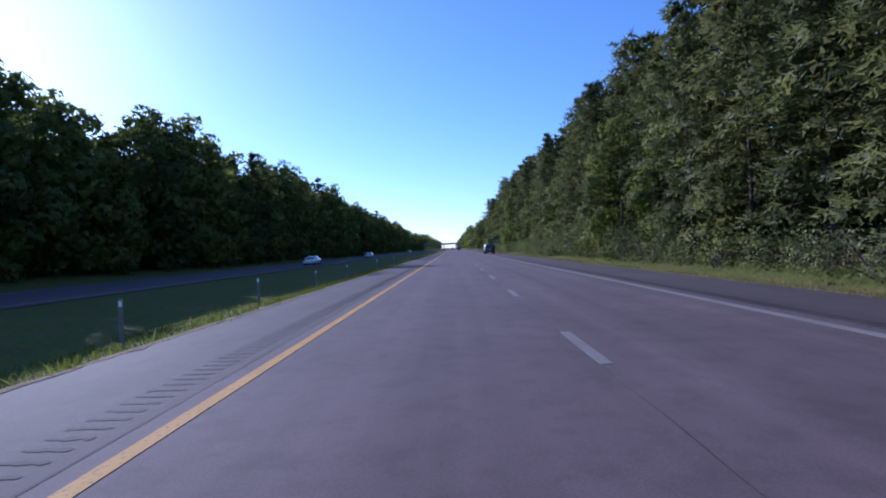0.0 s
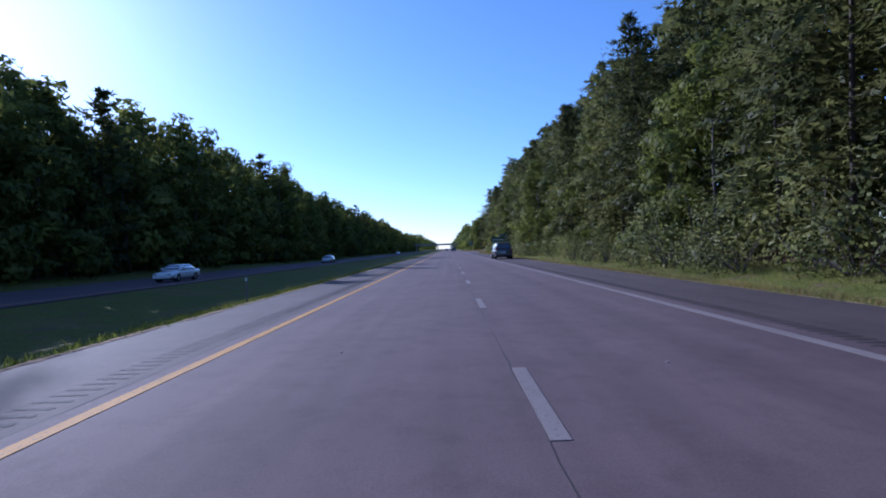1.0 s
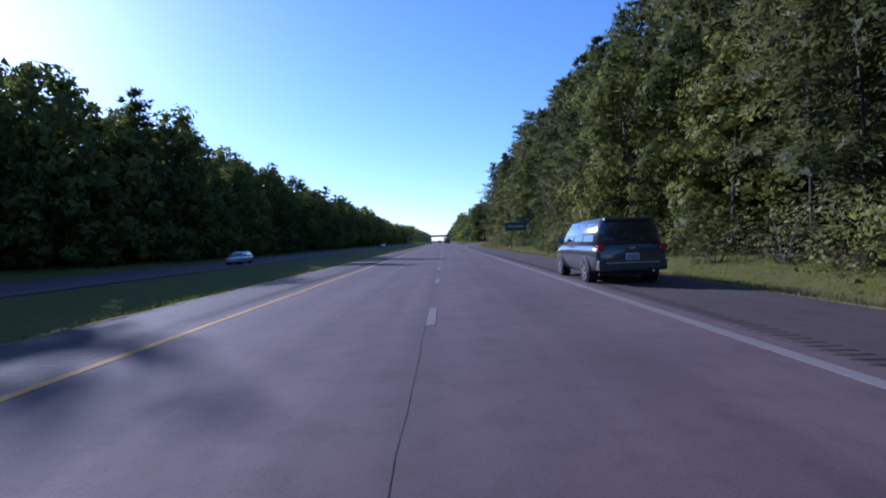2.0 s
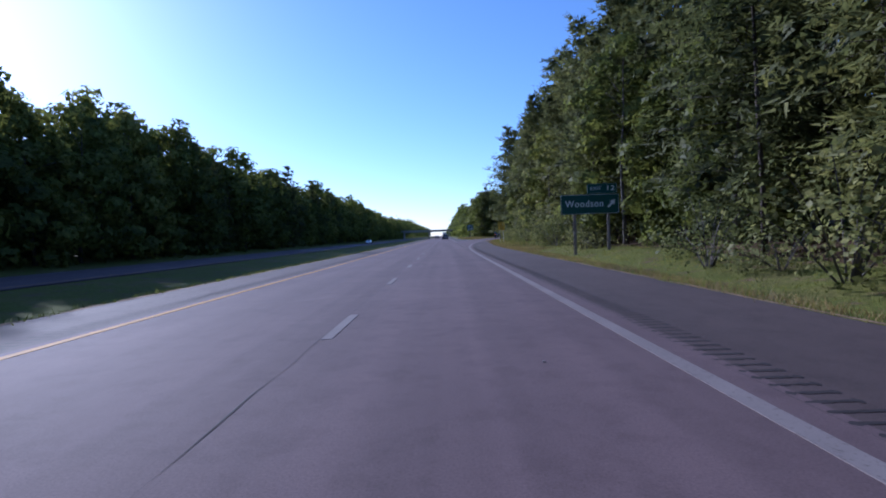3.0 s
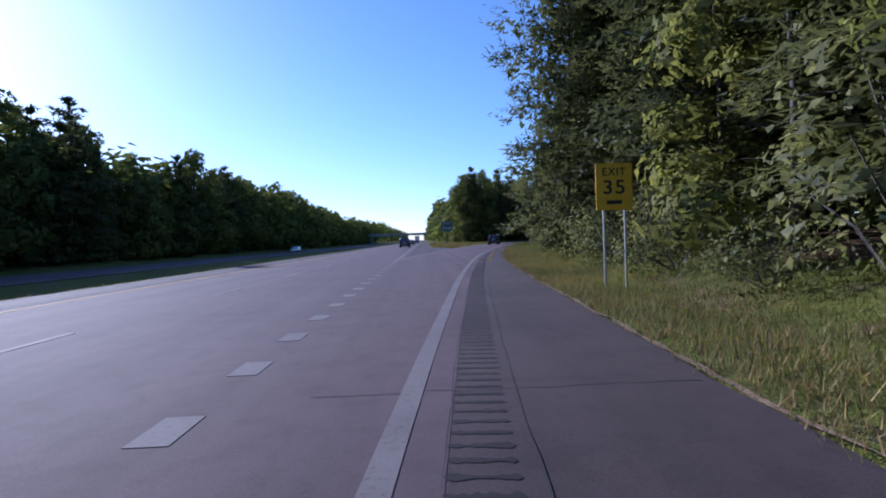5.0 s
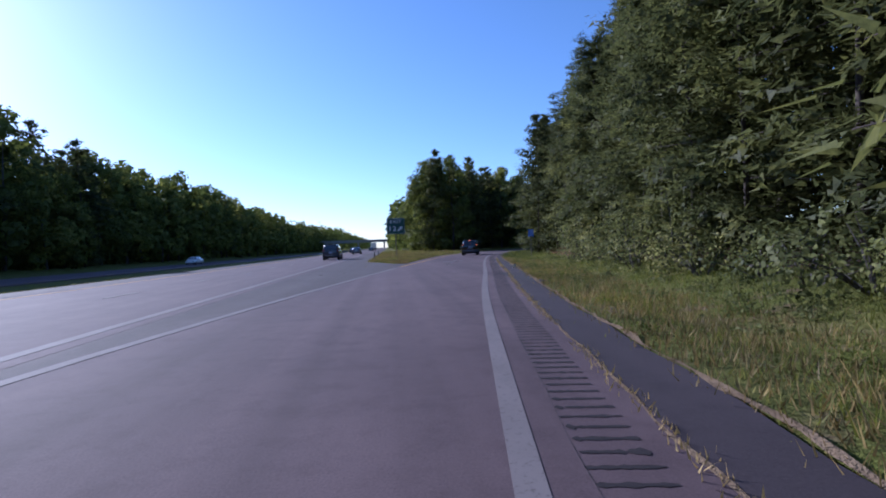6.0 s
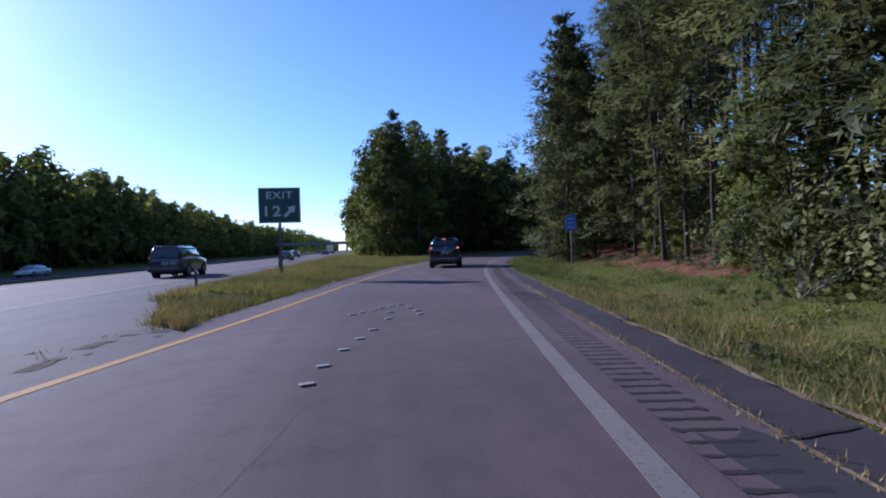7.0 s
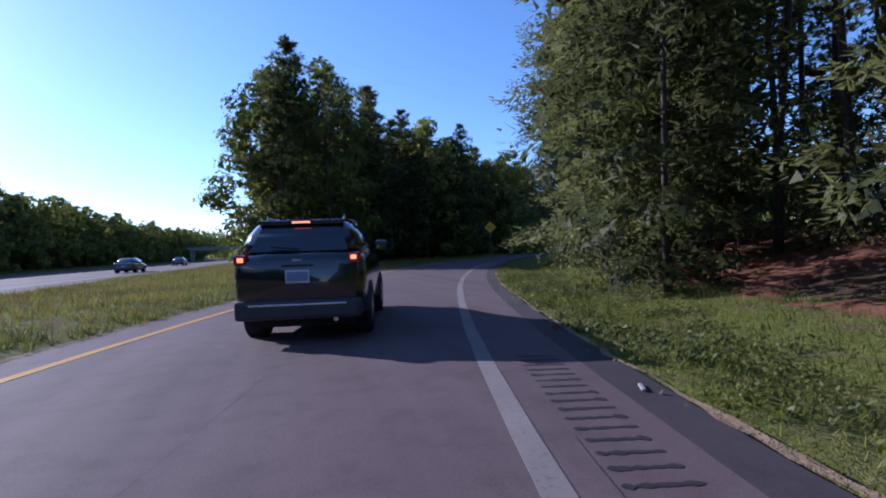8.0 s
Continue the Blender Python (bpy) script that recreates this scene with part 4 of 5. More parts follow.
def small_sign(x, y, z0, z1, w, face, bars, label, turn=0.0, diamond=False, bar_mat=None):
    t = tagged(new("roadside_sign"), label, "road sign")
    t.matrix_basis = pose(x, y, 0, 0, 0, turn)
    if diamond:
        c, r = (z0 + z1) / 2, (z1 - z0) / 2
        bm = bmesh.new()
        slab(bm, [(0, 0, c - r), (r, 0, c), (0, 0, c + r), (-r, 0, c)], 0.02, (0, 1, 0))
        part("panel", bm, face, t)
    else:
        part("panel", a_box(-w / 2, w / 2, 0, 0.02, z0, z1, bevel=0.004), face, t)
    for i in range(bars):
        k = z1 - (z1 - z0) * (i + 0.75) / (bars + 0.5)
        part("bar", a_box(-w * 0.3, w * 0.3, -0.004, -0.0005, k - 0.022, k + 0.022), bar_mat or SIGN_BLACK, t)
    part("post", a_box(-0.032, 0.032, 0.022, 0.07, ground_z(x, y) - 0.3, z1 - 0.05), WEATHERED_WOOD, t)


exit_name_sign()
gore_sign()
advisory_sign()
small_sign(27.6, 249.9, 1.90, 2.68, 0.56, SIGN_BLUE, 3, "blue rectangular sign with unreadable pale lines on a dark post", -12, bar_mat=SIGN_PALE)
small_sign(38.8, 288.4, 2.6, 3.7, 0.8, SIGN_YELLOW, 1, "yellow diamond warning sign beside the bending ramp", -20, True)
small_sign(47.5, 295.5, 2.4, 3.2, 0.6, SIGN_BLUE, 2, "small blue roadside sign beside the bending ramp", -25, bar_mat=SIGN_WHITE)


def delineator(x, y, h, colour, label, tilt=0.0):
    t = tagged(new("delineator_post"), label, "marker post", "marker posts along the roads")
    t.matrix_basis = pose(x, y, ground_z(x, y) - 0.05, tilt, tilt, 0)
    bm = a_box(-0.05, 0.05, -0.012, 0.012, 0, h, bevel=0.008)
    part("post", bm, colour, t)
    part("reflector", a_box(-0.035, 0.035, -0.018, -0.0125, h - 0.16, h - 0.05), SIGN_WHITE, t)


for y in (4.6, 11.5, 18.5, 25.5, 37.5, 49.5):
    delineator(-4.6, y, 1.05, WEATHERED_WOOD, "thin brown marker post in the median grass")
delineator(18.35, 222.4, 0.34, TRASH_WHITE, "short white marker post leaning beside the ramp", 19)
delineator(10.9, 244.0, 0.85, WEATHERED_WOOD, "thin marker post at the tip of the gore grass")
delineator(10.9, 262.0, 0.85, WEATHERED_WOOD, "thin marker post in the gore grass")


# ---- raised markers and litter on the road ----
DULL_WHITE = paint("dull_white", (0.33, 0.31, 0.30), 0.8, vary=0.25, scale=8)

def marker(x, y, turn):
    t = tagged(new("raised_pavement_marker", mesh_of("marker", a_box(-0.07, 0.07, -0.04, 0.04, 0.0, 0.020, bevel=0.009), DULL_WHITE)), "small pale raised marker on the asphalt", "road marker", "raised markers across the ramp")
    t.matrix_basis = pose(x, y, 0.001, 0, 0, turn)


for x, y in ((16.0, 230.5), (16.1, 231.2), (16.3, 232.0), (16.5, 232.7), (16.7, 233.4), (17.0, 234.5), (16.36, 235.34), (16.55, 235.57), (16.78, 235.81), (16.95, 236.1), (17.17, 236.39), (17.4, 236.61), (17.09, 235.39), (17.53, 235.92), (17.63, 235.4), (17.62, 234.87)):
    marker(x, y, 20)


# ---- vehicles ----
def wheel(parent, x, y, r, w, side):
    n = 24
    prof = [(0.62, -0.42), (0.93, -0.5), (1.0, -0.36), (1.0, 0.36), (0.93, 0.5), (0.62, 0.42)]
    bm = bmesh.new()
    rings = [[(x + w * b, y + r * a * math.cos(k * math.tau / n), r + r * a * math.sin(k * math.tau / n)) for a, b in prof] for k in range(n)]
    loft(bm, rings + [rings[0]], cap=False)
    bmesh.ops.remove_doubles(bm, verts=bm.verts, dist=1e-5)
    tyre = part("wheel", bm, RUBBER, parent, smooth=True)
    bm = bmesh.new()
    for i in range(5):
        a = i * math.tau / 5
        d, e = Vector((0, math.cos(a), math.sin(a))), Vector((0, -math.sin(a), math.cos(a)))
        c = Vector((x + side * w * 0.40, y, r))
        slab(bm, [c + d * 0.04 + e * 0.05, c + d * r * 0.6 + e * 0.035, c + d * r * 0.6 - e * 0.035, c + d * 0.04 - e * 0.05], 0.02, (side, 0, 0))
    tube(bm, [(x + side * w * 0.2, y, r), (x + side * w * 0.39, y, r)], [r * 0.63, r * 0.60], 20)
    part("rim", bm, ALLOY, tyre)
    return tyre


def car(name, label, L, W, H, belt, hood, cab, paint_mat, clad, wheel_r=0.36, base=None, rails=False, lit=False, rear_deck=False, category="car"):
    """A car facing +y. cab: y of the rear foot, rear roof edge, front roof edge and windscreen foot."""
    t = tagged(new(name), label, category, "vehicles on the highway")
    hl, hw = L / 2, W / 2
    base = base or L * 0.585
    wy = (-base / 2 - 0.02, base / 2 - 0.02)
    deck = belt if not rear_deck else belt + 0.04
    st = [(-hl, 0.86, 0.48, deck - 0.14), (-hl + 0.05, 0.93, 0.40, deck - 0.05), (-hl + 0.16, 0.98, 0.34, deck - 0.015), (-hl + 0.45, 1.0, 0.28, deck), (cab[0] + 0.5, 1.0, 0.24, belt), (0.2, 1.0, 0.24, belt - 0.01), (cab[3] - 0.1, 1.0, 0.24, belt - 0.03),
          (cab[3] + 0.3, 0.99, 0.26, hood), (hl - 0.45, 0.96, 0.30, hood - 0.07), (hl - 0.12, 0.88, 0.34, hood - 0.18), (hl, 0.74, 0.42, hood - 0.34)]
    rings = []
    for y, k, zb, zt in st:
        w = hw * k
        m = (zb + zt) / 2
        half = [(0.80 * w, zb), (0.95 * w, zb + 0.08), (0.985 * w, m - 0.08), (w, m + 0.12), (0.975 * w, zt - 0.10), (0.91 * w, zt - 0.01), (0.5 * w, zt + 0.02)]
        rings.append([(a, y, b) for a, b in half] + [(-a, y, b) for a, b in half[::-1]])
    bm = bmesh.new()
    loft(bm, rings)
    body = part("body", bm, paint_mat, t, smooth=True)
    # cabin
    zs = [belt - 0.03, belt + (H - belt) * 0.55, H - 0.07, H]
    ws = [0.93, 0.84, 0.74, 0.60]
    rear = [cab[0], cab[0] + (cab[1] - cab[0]) * 0.55, cab[1] - 0.02, cab[1] + 0.12]
    front = [cab[3], cab[3] + (cab[2] - cab[3]) * 0.55, cab[2] + 0.06, cab[2] - 0.10]
    rings = []
    for z, k, a, b in zip(zs, ws, rear, front):
        w = hw * k
        rings.append([(-w, b - 0.12, z), (-w * 0.86, b, z), (w * 0.86, b, z), (w, b - 0.12, z), (w, a + 0.14, z), (w * 0.86, a, z), (-w * 0.86, a, z), (-w, a + 0.14, z)])
    bm = bmesh.new()
    loft(bm, rings)
    bmesh.ops.bevel(bm, geom=[e for e in bm.edges if e.calc_length() > 0.25 and len(e.link_faces) == 2 and e.calc_face_angle(0) > 0.3], offset=0.035, segments=2, affect="EDGES")
    part("cabin", bm, paint_mat, t, smooth=True)

    def on_cabin(u, side_k, f0):
        """A point on the cabin's skin; u: height share of the glass."""
        z = belt + (H - belt) * u
        return z, hw * float(np.interp(z, zs, ws)), float(np.interp(z, zs, rear)), float(np.interp(z, zs, front))

    lo, hi = (0.10, 0.80) if not rails else (0.03, 0.84)
    z0, w0, r0, f0 = on_cabin(lo, 0, 0)
    z1, w1, r1, f1 = on_cabin(hi, 0, 0)
    bm = bmesh.new()
    slab(bm, [(-w0 * 0.80, r0 - 0.006, z0), (w0 * 0.80, r0 - 0.006, z0), (w1 * 0.80, r1 - 0.006, z1), (-w1 * 0.80, r1 - 0.006, z1)], 0.012, (0, -1, 0.3))
    part("rear_window", bm, CAR_GLASS, t)
    bm = bmesh.new()
    slab(bm, [(w0 * 0.80, f0 + 0.006, z0), (-w0 * 0.80, f0 + 0.006, z0), (-w1 * 0.80, f1 + 0.006, z1), (w1 * 0.80, f1 + 0.006, z1)], 0.012, (0, 1, 0.5))
    part("windscreen", bm, CAR_GLASS, t)
    for s in (-1, 1):
        ya, yb = r0 + 0.30, f0 - 0.30
        yc, yd = r1 + 0.30, f1 - 0.25
        for i in range(3):
            a, b = i / 3 + 0.012, (i + 1) / 3 - 0.012
            bm = bmesh.new()
            q = [(s * (w0 + 0.004), ya + (yb - ya) * a, z0), (s * (w0 + 0.004), ya + (yb - ya) * b, z0), (s * (w1 + 0.004), yc + (yd - yc) * b, z1), (s * (w1 + 0.004), yc + (yd - yc) * a, z1)]
            slab(bm, q if s > 0 else q[::-1], 0.008, (s, 0, 0.15))
            part("side_window", bm, CAR_GLASS, t)
        bm = bmesh.new()
        box(bm, s * hw * 0.97 - 0.11, s * hw * 0.97 + 0.11, cab[3] - 0.55, cab[3] - 0.45, belt + 0.02, belt + 0.20, bevel=0.03)
        bm_m = part("side_mirror", bm, paint_mat, t)
        bm_m.location.x = s * 0.10
        # tail and head lamps
        part("tail_lamp", a_box(s * hw * 0.84 - 0.08, s * hw * 0.84 + 0.09, -hl - 0.012, -hl + 0.16, belt - 0.17, belt - 0.02, bevel=0.025), RED_LENS, t, "red tail lamp")
        if lit:
            part("lit_bulb", a_box(s * hw * 0.83 - 0.035, s * hw * 0.83 + 0.045, -hl - 0.018, -hl - 0.0125, belt - 0.12, belt - 0.06), LIT_LENS, t, "lit orange-red bulb")
        part("head_lamp", a_box(s * hw * 0.66 - 0.17, s * hw * 0.66 + 0.17, hl - 0.22, hl - 0.02, hood - 0.30, hood - 0.17, bevel=0.03), CLEAR_LENS, t)
        for y in wy:
            wheel(t, s * (hw - 0.095), y, wheel_r, 0.24, s)
            n = 14
            bm = bmesh.new()
            arch = []
            for k in range(n + 1):
                a = math.pi * k / n
                c = (y + math.cos(a) * (wheel_r + 0.07), wheel_r + math.sin(a) * (wheel_r + 0.07))
                d = (y + math.cos(a) * (wheel_r + 0.01), wheel_r + math.sin(a) * (wheel_r + 0.01))
                arch.append([(s * (hw - 0.10), c[0], c[1]), (s * (hw + 0.012), c[0], c[1]), (s * (hw + 0.012), d[0], d[1]), (s * (hw - 0.10), d[0], d[1])])
            loft(bm, arch)
            part("wheel_arch", bm, clad, t)
            bm = bmesh.new()
            tube(bm, [(s * (hw - 0.26), y, wheel_r), (s * (hw - 0.006), y, wheel_r)], [wheel_r + 0.03] * 2, 24)
            part("wheel_well", bm, RUBBER, t)
    # bumpers, plate, trim
    part("rear_bumper", a_box(-hw * 0.93, hw * 0.93, -hl - 0.055, -hl + 0.24, 0.34, 0.62, bevel=0.06), clad, t)
    part("bumper_trim", a_box(-hw * 0.72, hw * 0.72, -hl - 0.066, -hl - 0.04, 0.535, 0.565, bevel=0.008), CHROME, t)
    part("front_bumper", a_box(-hw * 0.80, hw * 0.80, hl - 0.25, hl + 0.05, 0.32, 0.52, bevel=0.05), clad, t)
    zp = min(belt, 1.27) - 0.33
    plate = part("licence_plate", a_box(-0.165, 0.165, -hl - 0.022, -hl - 0.002, zp - 0.09, zp + 0.09, bevel=0.004), SIGN_WHITE, t)
    part("plate_bar", a_box(-0.148, 0.148, -hl - 0.026, -hl - 0.0225, zp - 0.070, zp + 0.070), PLATE_BLUE, plate)
    part("tailgate_badge", a_box(-0.07, 0.07, -hl - 0.012, -hl + 0.03, belt - 0.13, belt - 0.09), CHROME, t)
    part("tailgate_handle", a_box(-0.22, 0.22, -hl - 0.02, -hl + 0.03, belt - 0.20, belt - 0.17, bevel=0.006), paint_mat, t)
    part("exhaust_pipe", tube(bmesh.new(), [(hw * 0.55, -hl - 0.04, 0.33), (hw * 0.55, -hl + 0.3, 0.33)], [0.035, 0.035], 10), CHROME, t)
    part("underbody", a_box(-hw * 0.8, hw * 0.8, -hl + 0.3, hl - 0.3, 0.20, 0.32), RUBBER, t)
    if not rear_deck:
        part("roof_spoiler", a_box(-hw * 0.66, hw * 0.66, cab[1] - 0.10, cab[1] + 0.16, H - 0.070, H - 0.005, bevel=0.02), paint_mat, t)
        part("brake_lamp", a_box(-0.13, 0.13, cab[1] - 0.112, cab[1] - 0.095, H - 0.052, H - 0.028), LIT_LENS if lit else RED_LENS, t, "high red brake lamp")
        part("rear_wiper", tube(bmesh.new(), [(0, r0 - 0.03, z0 + 0.03), (-0.38, r0 - 0.028, z0 + 0.07)], [0.012, 0.008], 6), RUBBER, t)
    if rails:
        for s in (-1, 1):
            x = s * hw * 0.62
            bm = bmesh.new()
            tube(bm, [(x, cab[1] + 0.18, H - 0.02), (x, cab[1] + 0.30, H + 0.055), (x, cab[2] - 0.35, H + 0.055), (x, cab[2] - 0.2, H - 0.02)], [0.02, 0.018, 0.018, 0.02], 6)
            part("roof_rail", bm, CHROME, t)
        part("antenna", tube(bmesh.new(), [(0.0, cab[1] + 0.22, H - 0.01), (0.0, cab[1] + 0.10, H + 0.09)], [0.02, 0.006], 6), RUBBER, t)
    return t


suv = car("black_suv", "black compact crossover with lit tail lamps on the exit ramp", 4.6, 1.88, 1.76, 1.28, 1.10, (-2.18, -1.86, 0.45, 1.15), BLACK_PAINT, CLADDING, 0.37, 2.70, rails=True, lit=True)
suv.matrix_basis = pose(22.04, 256.4, 0.004, 0, 0, -13)
big = car("dark_full_size_suv", "long dark full-size utility vehicle on the highway", 5.0, 1.94, 1.82, 1.18, 1.10, (-2.42, -2.25, 0.50, 1.05), GREY_PAINT, CLADDING, 0.38, 2.9, rails=True)
big.matrix_basis = pose(5.5, 258.6, 0.004)
van = car("parked_minivan", "dark minivan standing on the asphalt shoulder", 4.7, 1.86, 1.70, 1.02, 0.96, (-2.27, -2.06, 0.62, 1.38), VAN_PAINT, CLADDING, 0.32, 2.75)
van.matrix_basis = pose(8.62, 83.4, 0.001)
sedan = car("grey_sedan", "grey sedan driving ahead on the highway", 4.7, 1.82, 1.45, 0.95, 0.88, (-1.75, -1.05, 0.35, 1.05), GREY_PAINT, GREY_PAINT, 0.33, 2.75, rear_deck=True)
sedan.matrix_basis = pose(5.5, 304.0, 0.004)
copy_thing(sedan, pose(1.8, 345.0, 0.004))
copy_thing(sedan, pose(5.5, 392.0, 0.004))
white = car("white_sedan", "white sedan on the oncoming carriageway", 4.7, 1.82, 1.45, 0.95, 0.88, (-1.75, -1.05, 0.35, 1.05), WHITE_PAINT, WHITE_PAINT, 0.33, 2.75, rear_deck=True)
white.matrix_basis = pose(-21.0, 74.0, OPP_Z + 0.004, 0, 0, 180)
silver = car("silver_hatchback", "silver car on the oncoming carriageway", 4.4, 1.80, 1.50, 0.98, 0.92, (-2.0, -1.6, 0.35, 1.05), SILVER_PAINT, SILVER_PAINT, 0.33, 2.6)
silver.matrix_basis = pose(-21.0, 128.0, OPP_Z + 0.004, 0, 0, 180)
copy_thing(white, pose(-24.6, 296.0, OPP_Z + 0.004, 0, 0, 180))


def box_truck(x, y):
    t = tagged(new("box_truck"), "white box truck far ahead on the highway", "truck", "vehicles on the highway")
    t.location = (x, y, 0.004)
    part("cargo_box", a_box(-1.2, 1.2, -4.0, 2.2, 0.95, 3.6, bevel=0.05), WHITE_PAINT, t)
    part("rear_door", a_box(-1.1, 1.1, -4.02, -4.003, 1.05, 3.45), SILVER_PAINT, t)
    part("cab", a_box(-1.1, 1.1, 2.35, 4.2, 0.6, 2.5, bevel=0.15), WHITE_PAINT, t)
    part("chassis", a_box(-0.5, 0.5, -3.9, 4.0, 0.55, 0.95), RUBBER, t)
    part("rear_bumper", a_box(-1.1, 1.1, -4.05, -3.9, 0.45, 0.62), CLADDING, t)
    for s in (-1, 1):
        part("tail_lamp", a_box(s * 1.0 - 0.1, s * 1.0 + 0.1, -4.06, -4.0, 0.70, 0.86), RED_LENS, t)
        for wy in (-2.6, 3.2):
            wheel(t, s * 0.98, wy, 0.48, 0.28, s)


box_truck(5.5, 425.0)


# ---- wear of the pavement ----
def ribbon(name, pts, widths, z, material, label, category="pavement wear"):
    """A narrow flat strip along points of the plan."""
    verts, faces = [], []
    for i, (x, y) in enumerate(pts):
        a, b = pts[max(0, i - 1)], pts[min(len(pts) - 1, i + 1)]
        d = Vector((b[0] - a[0], b[1] - a[1])).normalized()
        w = widths[i] / 2
        for s in (-1, 1):
            verts.append((x + d.y * w * s, y - d.x * w * s, z))
    faces = [(2 * i, 2 * i + 1, 2 * i + 3, 2 * i + 2) for i in range(len(pts) - 1)]
    return tagged(new(name, mesh_from(name, verts, faces, material)), label, category, kind="structure")


def wander(y0, y1, xf, amp, step, seed):
    return [(xf(y) + amp * noise.noise(Vector((seed, y * 0.9, 0))) + amp * 0.5 * noise.noise(Vector((seed, y * 4.1, 7))), y) for y in np.arange(y0, y1, step).tolist()]


def seam(name, y0, y1, xf, amp, width, label, seed, material=None):
    pts = wander(y0, y1, xf, amp, 0.35, seed)
    ws = [max(0.002, width * (0.55 + 1.3 * noise.noise(Vector((seed + 3, y * 0.8, 1))))) for _, y in pts]
    return ribbon(name, pts, ws, 0.0035, material or TAR, label)


seam("lane_joint", -20, 330, lambda y: 3.58, 0.03, 0.014, "dark open joint along the lane line", 1)
seam("shoulder_joint", -20, 250, lambda y: ramp_white(y) + 0.33, 0.02, 0.007, "dark joint between lane and shoulder", 2)
seam("left_joint", -20, 250, lambda y: -0.27, 0.02, 0.016, "dark joint beside the yellow line", 3)
seam("shoulder_crack", 140, 200, lambda y: ramp_white(y) + 0.86, 0.04, 0.012, "wandering crack in the shoulder asphalt", 4)
seam("shoulder_crack", 60, 140, lambda y: ramp_white(y) + 1.9, 0.3, 0.005, "wandering crack in the shoulder asphalt", 5)
seam("ramp_joint", 205, 300, lambda y: ramp_white(y) - 2.3 * stretch_at(y), 0.03, 0.005, "fine dark joint along the ramp", 6)
for k, y in enumerate((47.5, 88.0, 118.0, 146.0, 171.0, 215.5, 226.0, 239.0)):
    x0 = -2.2 if y < 170 else ramp_start(y) + 0.4
    x1 = paved_right(y) - 0.1
    pts = [(x, y + 0.15 * noise.noise(Vector((x * 0.8, k, 2))) + 0.06 * noise.noise(Vector((x * 4, k, 5)))) for x in np.arange(x0, x1, 0.25).tolist()]
    ribbon("transverse_crack", pts, [max(0.002, 0.018 * (0.6 + 1.5 * noise.noise(Vector((x, k, 8))))) for x, _ in pts], 0.0045, TAR, "fine crack across the asphalt")

for k, y in enumerate((217.5, 222.3, 228.4)):
    pts = [(x, y + 0.10 * noise.noise(Vector((x * 0.9, k, 6))) + 0.04 * noise.noise(Vector((x * 4, k, 5)))) for x in np.arange(ramp_white(y) + 0.95, paved_right(y), 0.15).tolist()]
    ribbon("shoulder_gap", pts, [max(0.012, 0.05 * (0.9 + 0.9 * noise.noise(Vector((x * 2, k, 3))))) for x, _ in pts], 0.0047, GROOVE, "wide dark gap across the shoulder asphalt")


def patch(x0, x1, y0, y1, label, seed, material, thick=0.0025):
    """A repair patch with a ragged outline."""
    n = 26
    c = ((x0 + x1) / 2, (y0 + y1) / 2)
    pts = []
    for k in range(n):
        a = k * math.tau / n
        s = max(abs(math.cos(a)), abs(math.sin(a)))
        j = 1 + 0.10 * noise.noise(Vector((math.cos(a) * 2, math.sin(a) * 2, seed)))
        pts.append((c[0] + math.cos(a) / s * (x1 - x0) / 2 * j, c[1] + math.sin(a) / s * (y1 - y0) / 2 * j, 0.0))
    bm = bmesh.new()
    slab(bm, pts, thick, (0, 0, 1))
    tagged(new("asphalt_patch", mesh_of("asphalt_patch", bm, material)), label, "asphalt patch", kind="structure")


DARK_PATCH = asphalt("patch_asphalt", (0.040, 0.036, 0.037), (0.062, 0.054, 0.053), 0.1)
for k, (d0, d1, y0, y1) in enumerate(((1.0, 1.55, 213.5, 219.0), (1.0, 1.5, 222.5, 228.5), (0.9, 1.3, 233.0, 238.0))):
    m = (y0 + y1) / 2
    patch(ramp_white(m) + d0, ramp_white(m) + d1, y0, y1, "darker asphalt patch at the shoulder edge", k, DARK_PATCH)

# dry litter along the pavement edges
for name, y0, y1, xf, w in (("edge_litter", -20, 296, lambda y: max(MAIN_EDGE, paved_right(y)) + 0.05, 0.13), ("edge_litter", -20, 230, lambda y: LEFT_EDGE - 0.03, 0.22),
                            ("edge_litter", 241, 312, lambda y: ramp_start(y) - 0.05, 0.30), ("edge_litter", 241, 330, lambda y: MAIN_EDGE + 0.04, 0.24)):
    pts = wander(y0, y1, xf, 0.10, 0.3, len(name) + y1)
    ribbon(name, pts, [max(0.015, w * (0.55 + 0.8 * noise.noise(Vector((9, y * 0.7, y1))) + 0.7 * noise.noise(Vector((2, y * 2.3, y1))))) for _, y in pts], 0.004, DRY_EDGE, "pale dry litter along the pavement edge")


pts = wander(192, 240, lambda y: ramp_white(y) + 1.0, 0.05, 0.25, 77)
ribbon("crack_litter", pts, [max(0.003, 0.05 * (0.7 + 1.6 * noise.noise(Vector((6, y * 1.3, 2))))) for _, y in pts], 0.0045, DRY_EDGE, "dry litter caught in the shoulder crack")
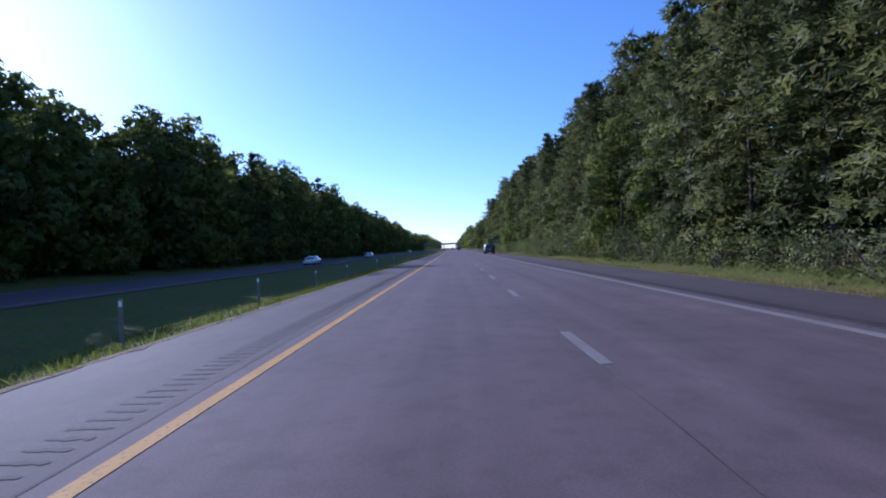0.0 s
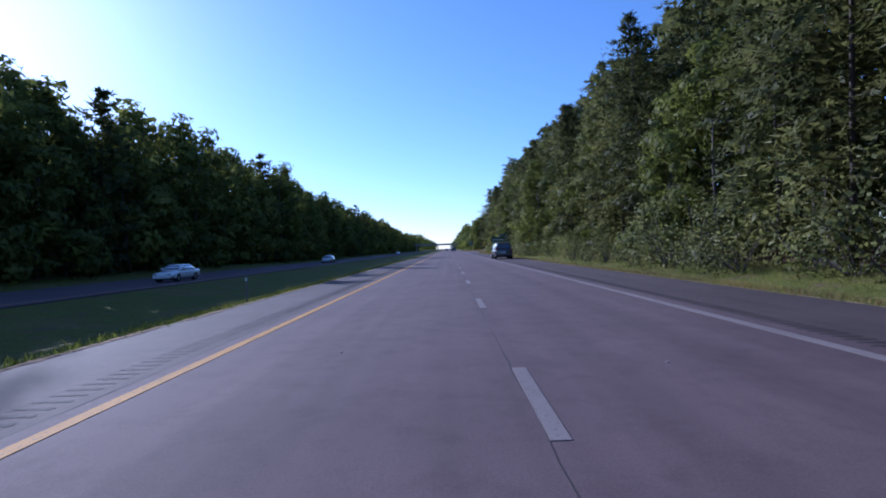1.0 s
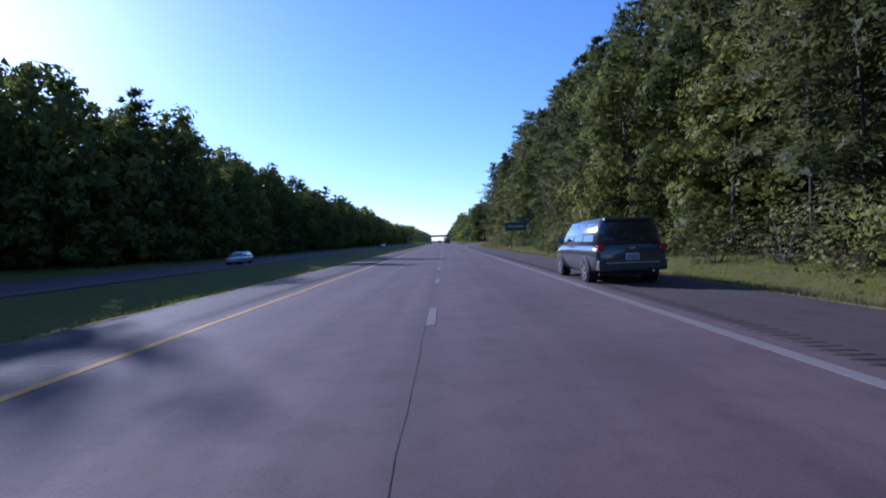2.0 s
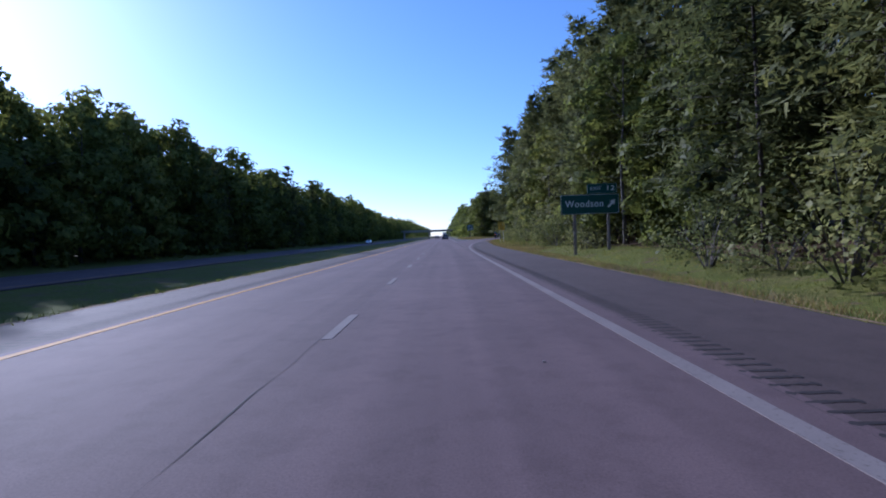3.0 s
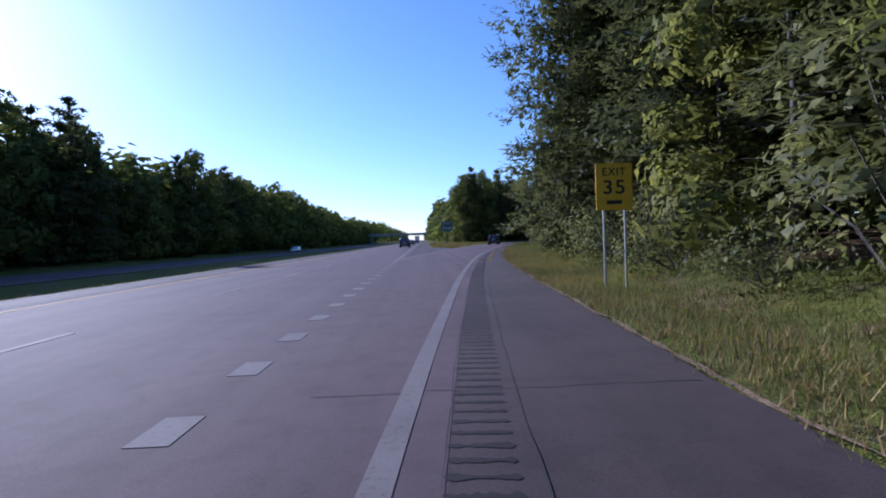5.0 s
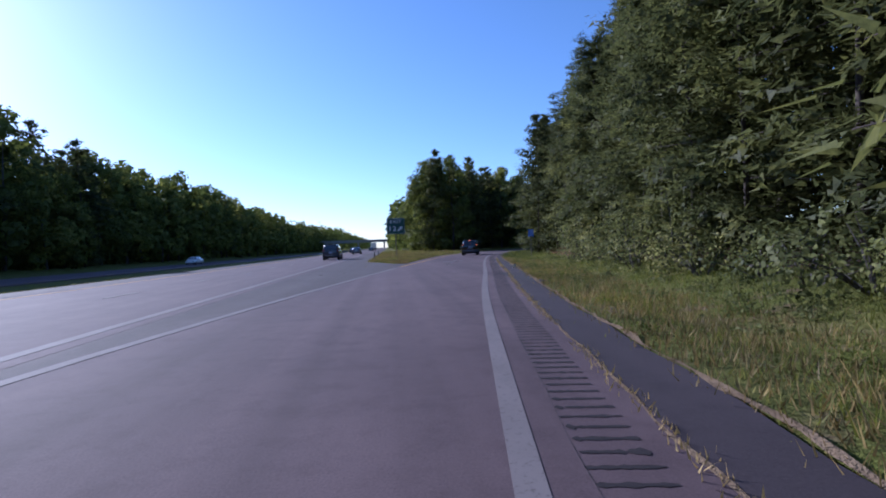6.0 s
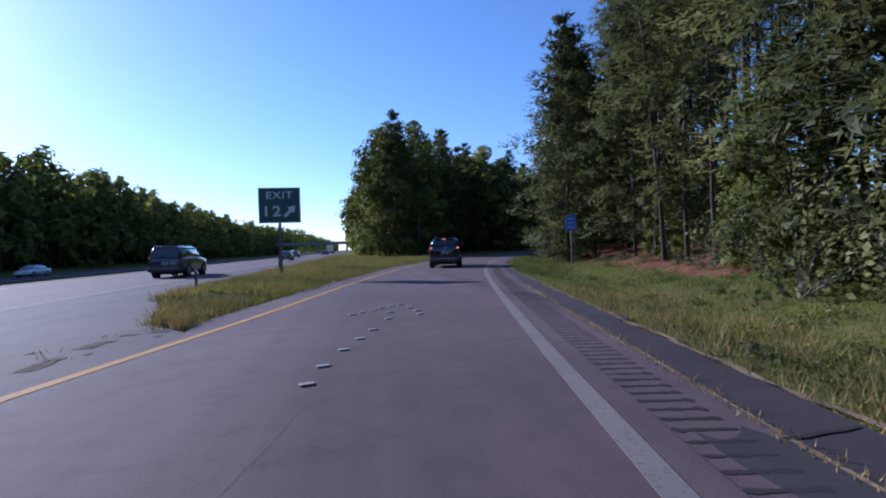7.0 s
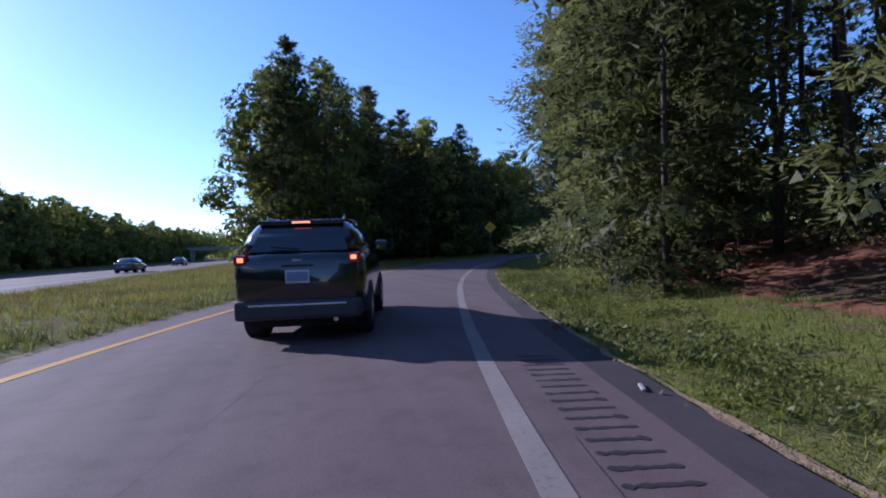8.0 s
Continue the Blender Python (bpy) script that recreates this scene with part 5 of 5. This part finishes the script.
# weeds in the shoulder crack and along the edges
crack_spots = []
for y in np.arange(192, 240, 0.12).tolist():
    if noise.noise(Vector((3, y * 0.5, 0))) > -0.25:
        crack_spots.append((ramp_white(y) + 0.98 + 0.05 * noise.noise(Vector((1, y * 2, 0))), y, -0.005))
grass("crack_weeds", crack_spots, 0.06, DRY_BLADES, "dry weeds growing in the shoulder crack", 51, 5, 0.05, 0.008)
r12 = np.random.default_rng(12)
seed_spots = verge_spots(700, 150, 238, lambda y: edge_r(y) + 0.3, lambda y: edge_r(y) + 3.8, r12)
grass("seed_stalks", seed_spots, 0.34, DRY_BLADES, "thin tall seed stalks standing in the verge", 52, 3, 0.10, 0.006)


def weeds(spots, seed, size=0.055, material=GRASS_BLADES):
    """Low leafy weeds, scattered."""
    r = np.random.default_rng(seed)
    cs, outs = [], []
    for x, y, z in spots:
        s = r.uniform(0.6, 1.5)
        q = r.normal(0, 1, (80, 3)) * np.array([0.20, 0.20, 0.10]) * s
        q[:, 2] = np.abs(q[:, 2])
        cs.append(q + np.array([x, y, z + 0.04]))
        outs.append(q * 2)
    v, f = leaf_cards(np.concatenate(cs), size, r, np.concatenate(outs))
    return tagged(new("verge_weeds", mesh_from("verge_weeds", v, f, material)), "low leafy weeds in the roadside grass", "weeds", kind="stuff")


r13 = np.random.default_rng(13)
weeds(verge_spots(90, 150, 275, lambda y: edge_r(y) + 0.2, lambda y: edge_r(y) + 4.0, r13) + verge_spots(60, 0, 110, lambda y: -4.6, lambda y: LEFT_EDGE - 0.2, r13) + verge_spots(80, 246, 268, lambda y: edge_r(y) + 0.2, lambda y: edge_r(y) + 2.6, r13), 61)

weeds(verge_spots(110, 244, 272, lambda y: edge_r(y) + 0.15, lambda y: edge_r(y) + 3.4, r13) + verge_spots(70, 205, 244, lambda y: edge_r(y) + 0.4, lambda y: tree_front(y), r13), 62, 0.085, SHRUB_LEAVES)


# ---- litter ----
def scrap(x, y, lx, ly, lz, turn, material, label, name="road_debris"):
    bm = a_box(-lx / 2, lx / 2, -ly / 2, ly / 2, 0, lz, bevel=min(lz * 0.3, 0.006))
    for v in bm.verts:
        v.co += Vector((0, 0, 0.35 * lz)) * noise.noise(v.co * 9 + Vector((x, y, 0))) + Vector((lx, ly, 0)) * 0.10 * noise.noise(v.co * 5 + Vector((y, x, 1)))
    for v in bm.verts:
        v.co.z = max(0, v.co.z)
    ob = tagged(new(name, mesh_of(name, bm, material)), label, "litter")
    ob.matrix_basis = pose(x, y, max(0.0, ground_z(x, y) if x > edge_r(y) else 0.0) + 0.002, 0, 0, turn)


scrap(10.95, 155.4, 0.95, 0.06, 0.03, 8, WEATHERED_WOOD, "broken grey stick lying at the pavement edge", "stick")
def tuft(x, y, r, label):
    """A crushed dark clod of dirt and rubber."""
    bm = bmesh.new()
    bmesh.ops.create_icosphere(bm, subdivisions=2, radius=1.0)
    for v in bm.verts:
        k = 1 + 0.45 * noise.noise(v.co * 1.9 + Vector((x, y, 0)))
        v.co = Vector((v.co.x * r * k, v.co.y * r * 0.6 * k, max(0.0, v.co.z * r * 0.16 * k)))
    ob = tagged(new("road_debris", mesh_of("road_debris", bm, GROOVE)), label, "litter")
    ob.matrix_basis = pose(x, y, 0.0, 0, 0, x * 50)


tuft(8.9, 222.7, 0.17, "dark crushed clod of dirt on the gore asphalt")
tuft(9.9, 223.9, 0.12, "small dark scrap of tyre on the gore asphalt")
scrap(24.3, 250.55, 0.19, 0.035, 0.02, 60, DULL_WHITE, "pale stick of litter at the pavement edge", "litter_piece")
scrap(9.6, 165.2, 0.09, 0.04, 0.012, 10, DULL_WHITE, "small white scrap of litter on the shoulder", "litter_piece")
for x, y in ((3.0, 6.0), (5.2, 36.5), (1.6, 37.5), (4.6, 55.8), (2.2, 56.5), (6.1, 109.2), (4.1, 125.6), (5.9, 142.0), (13.8, 218.4), (15.2, 221.0), (9.2, 160.5), (8.9, 200.0)):
    scrap(x, y, 0.028, 0.022, 0.01, x * 40, DULL_WHITE, "tiny pale stone chip on the asphalt", "stone_chip")
# dirt and thin tufts at the nose of the gore
r14 = np.random.default_rng(14)
nose = []
GORE_DIRT = earth_mat("gore_dirt", (0.095, 0.077, 0.062), (0.160, 0.125, 0.094))
for k in range(15):
    y = 230.5 + 5.0 * (k / 15) ** 0.8
    x = ramp_left(y) - 0.5 - abs(r14.normal(0, 0.75))
    w, l = r14.uniform(0.03, 0.16), r14.uniform(0.10, 0.45)
    patch(x - w, x + w, y - l / 2, y + l / 2, "dry dirt and litter washed over the gore asphalt", 30 + k, GORE_DIRT, 0.0010 + 0.0002 * k)
    nose += [(x + r14.normal(0, 0.25), y + r14.normal(0, 0.3), -0.005) for _ in range(1 if k % 2 else 0)]
grass("nose_tufts", nose, 0.07, DRY_BLADES, "sparse dry tufts on the dirt of the gore", 53, 7, 0.07, 0.008)
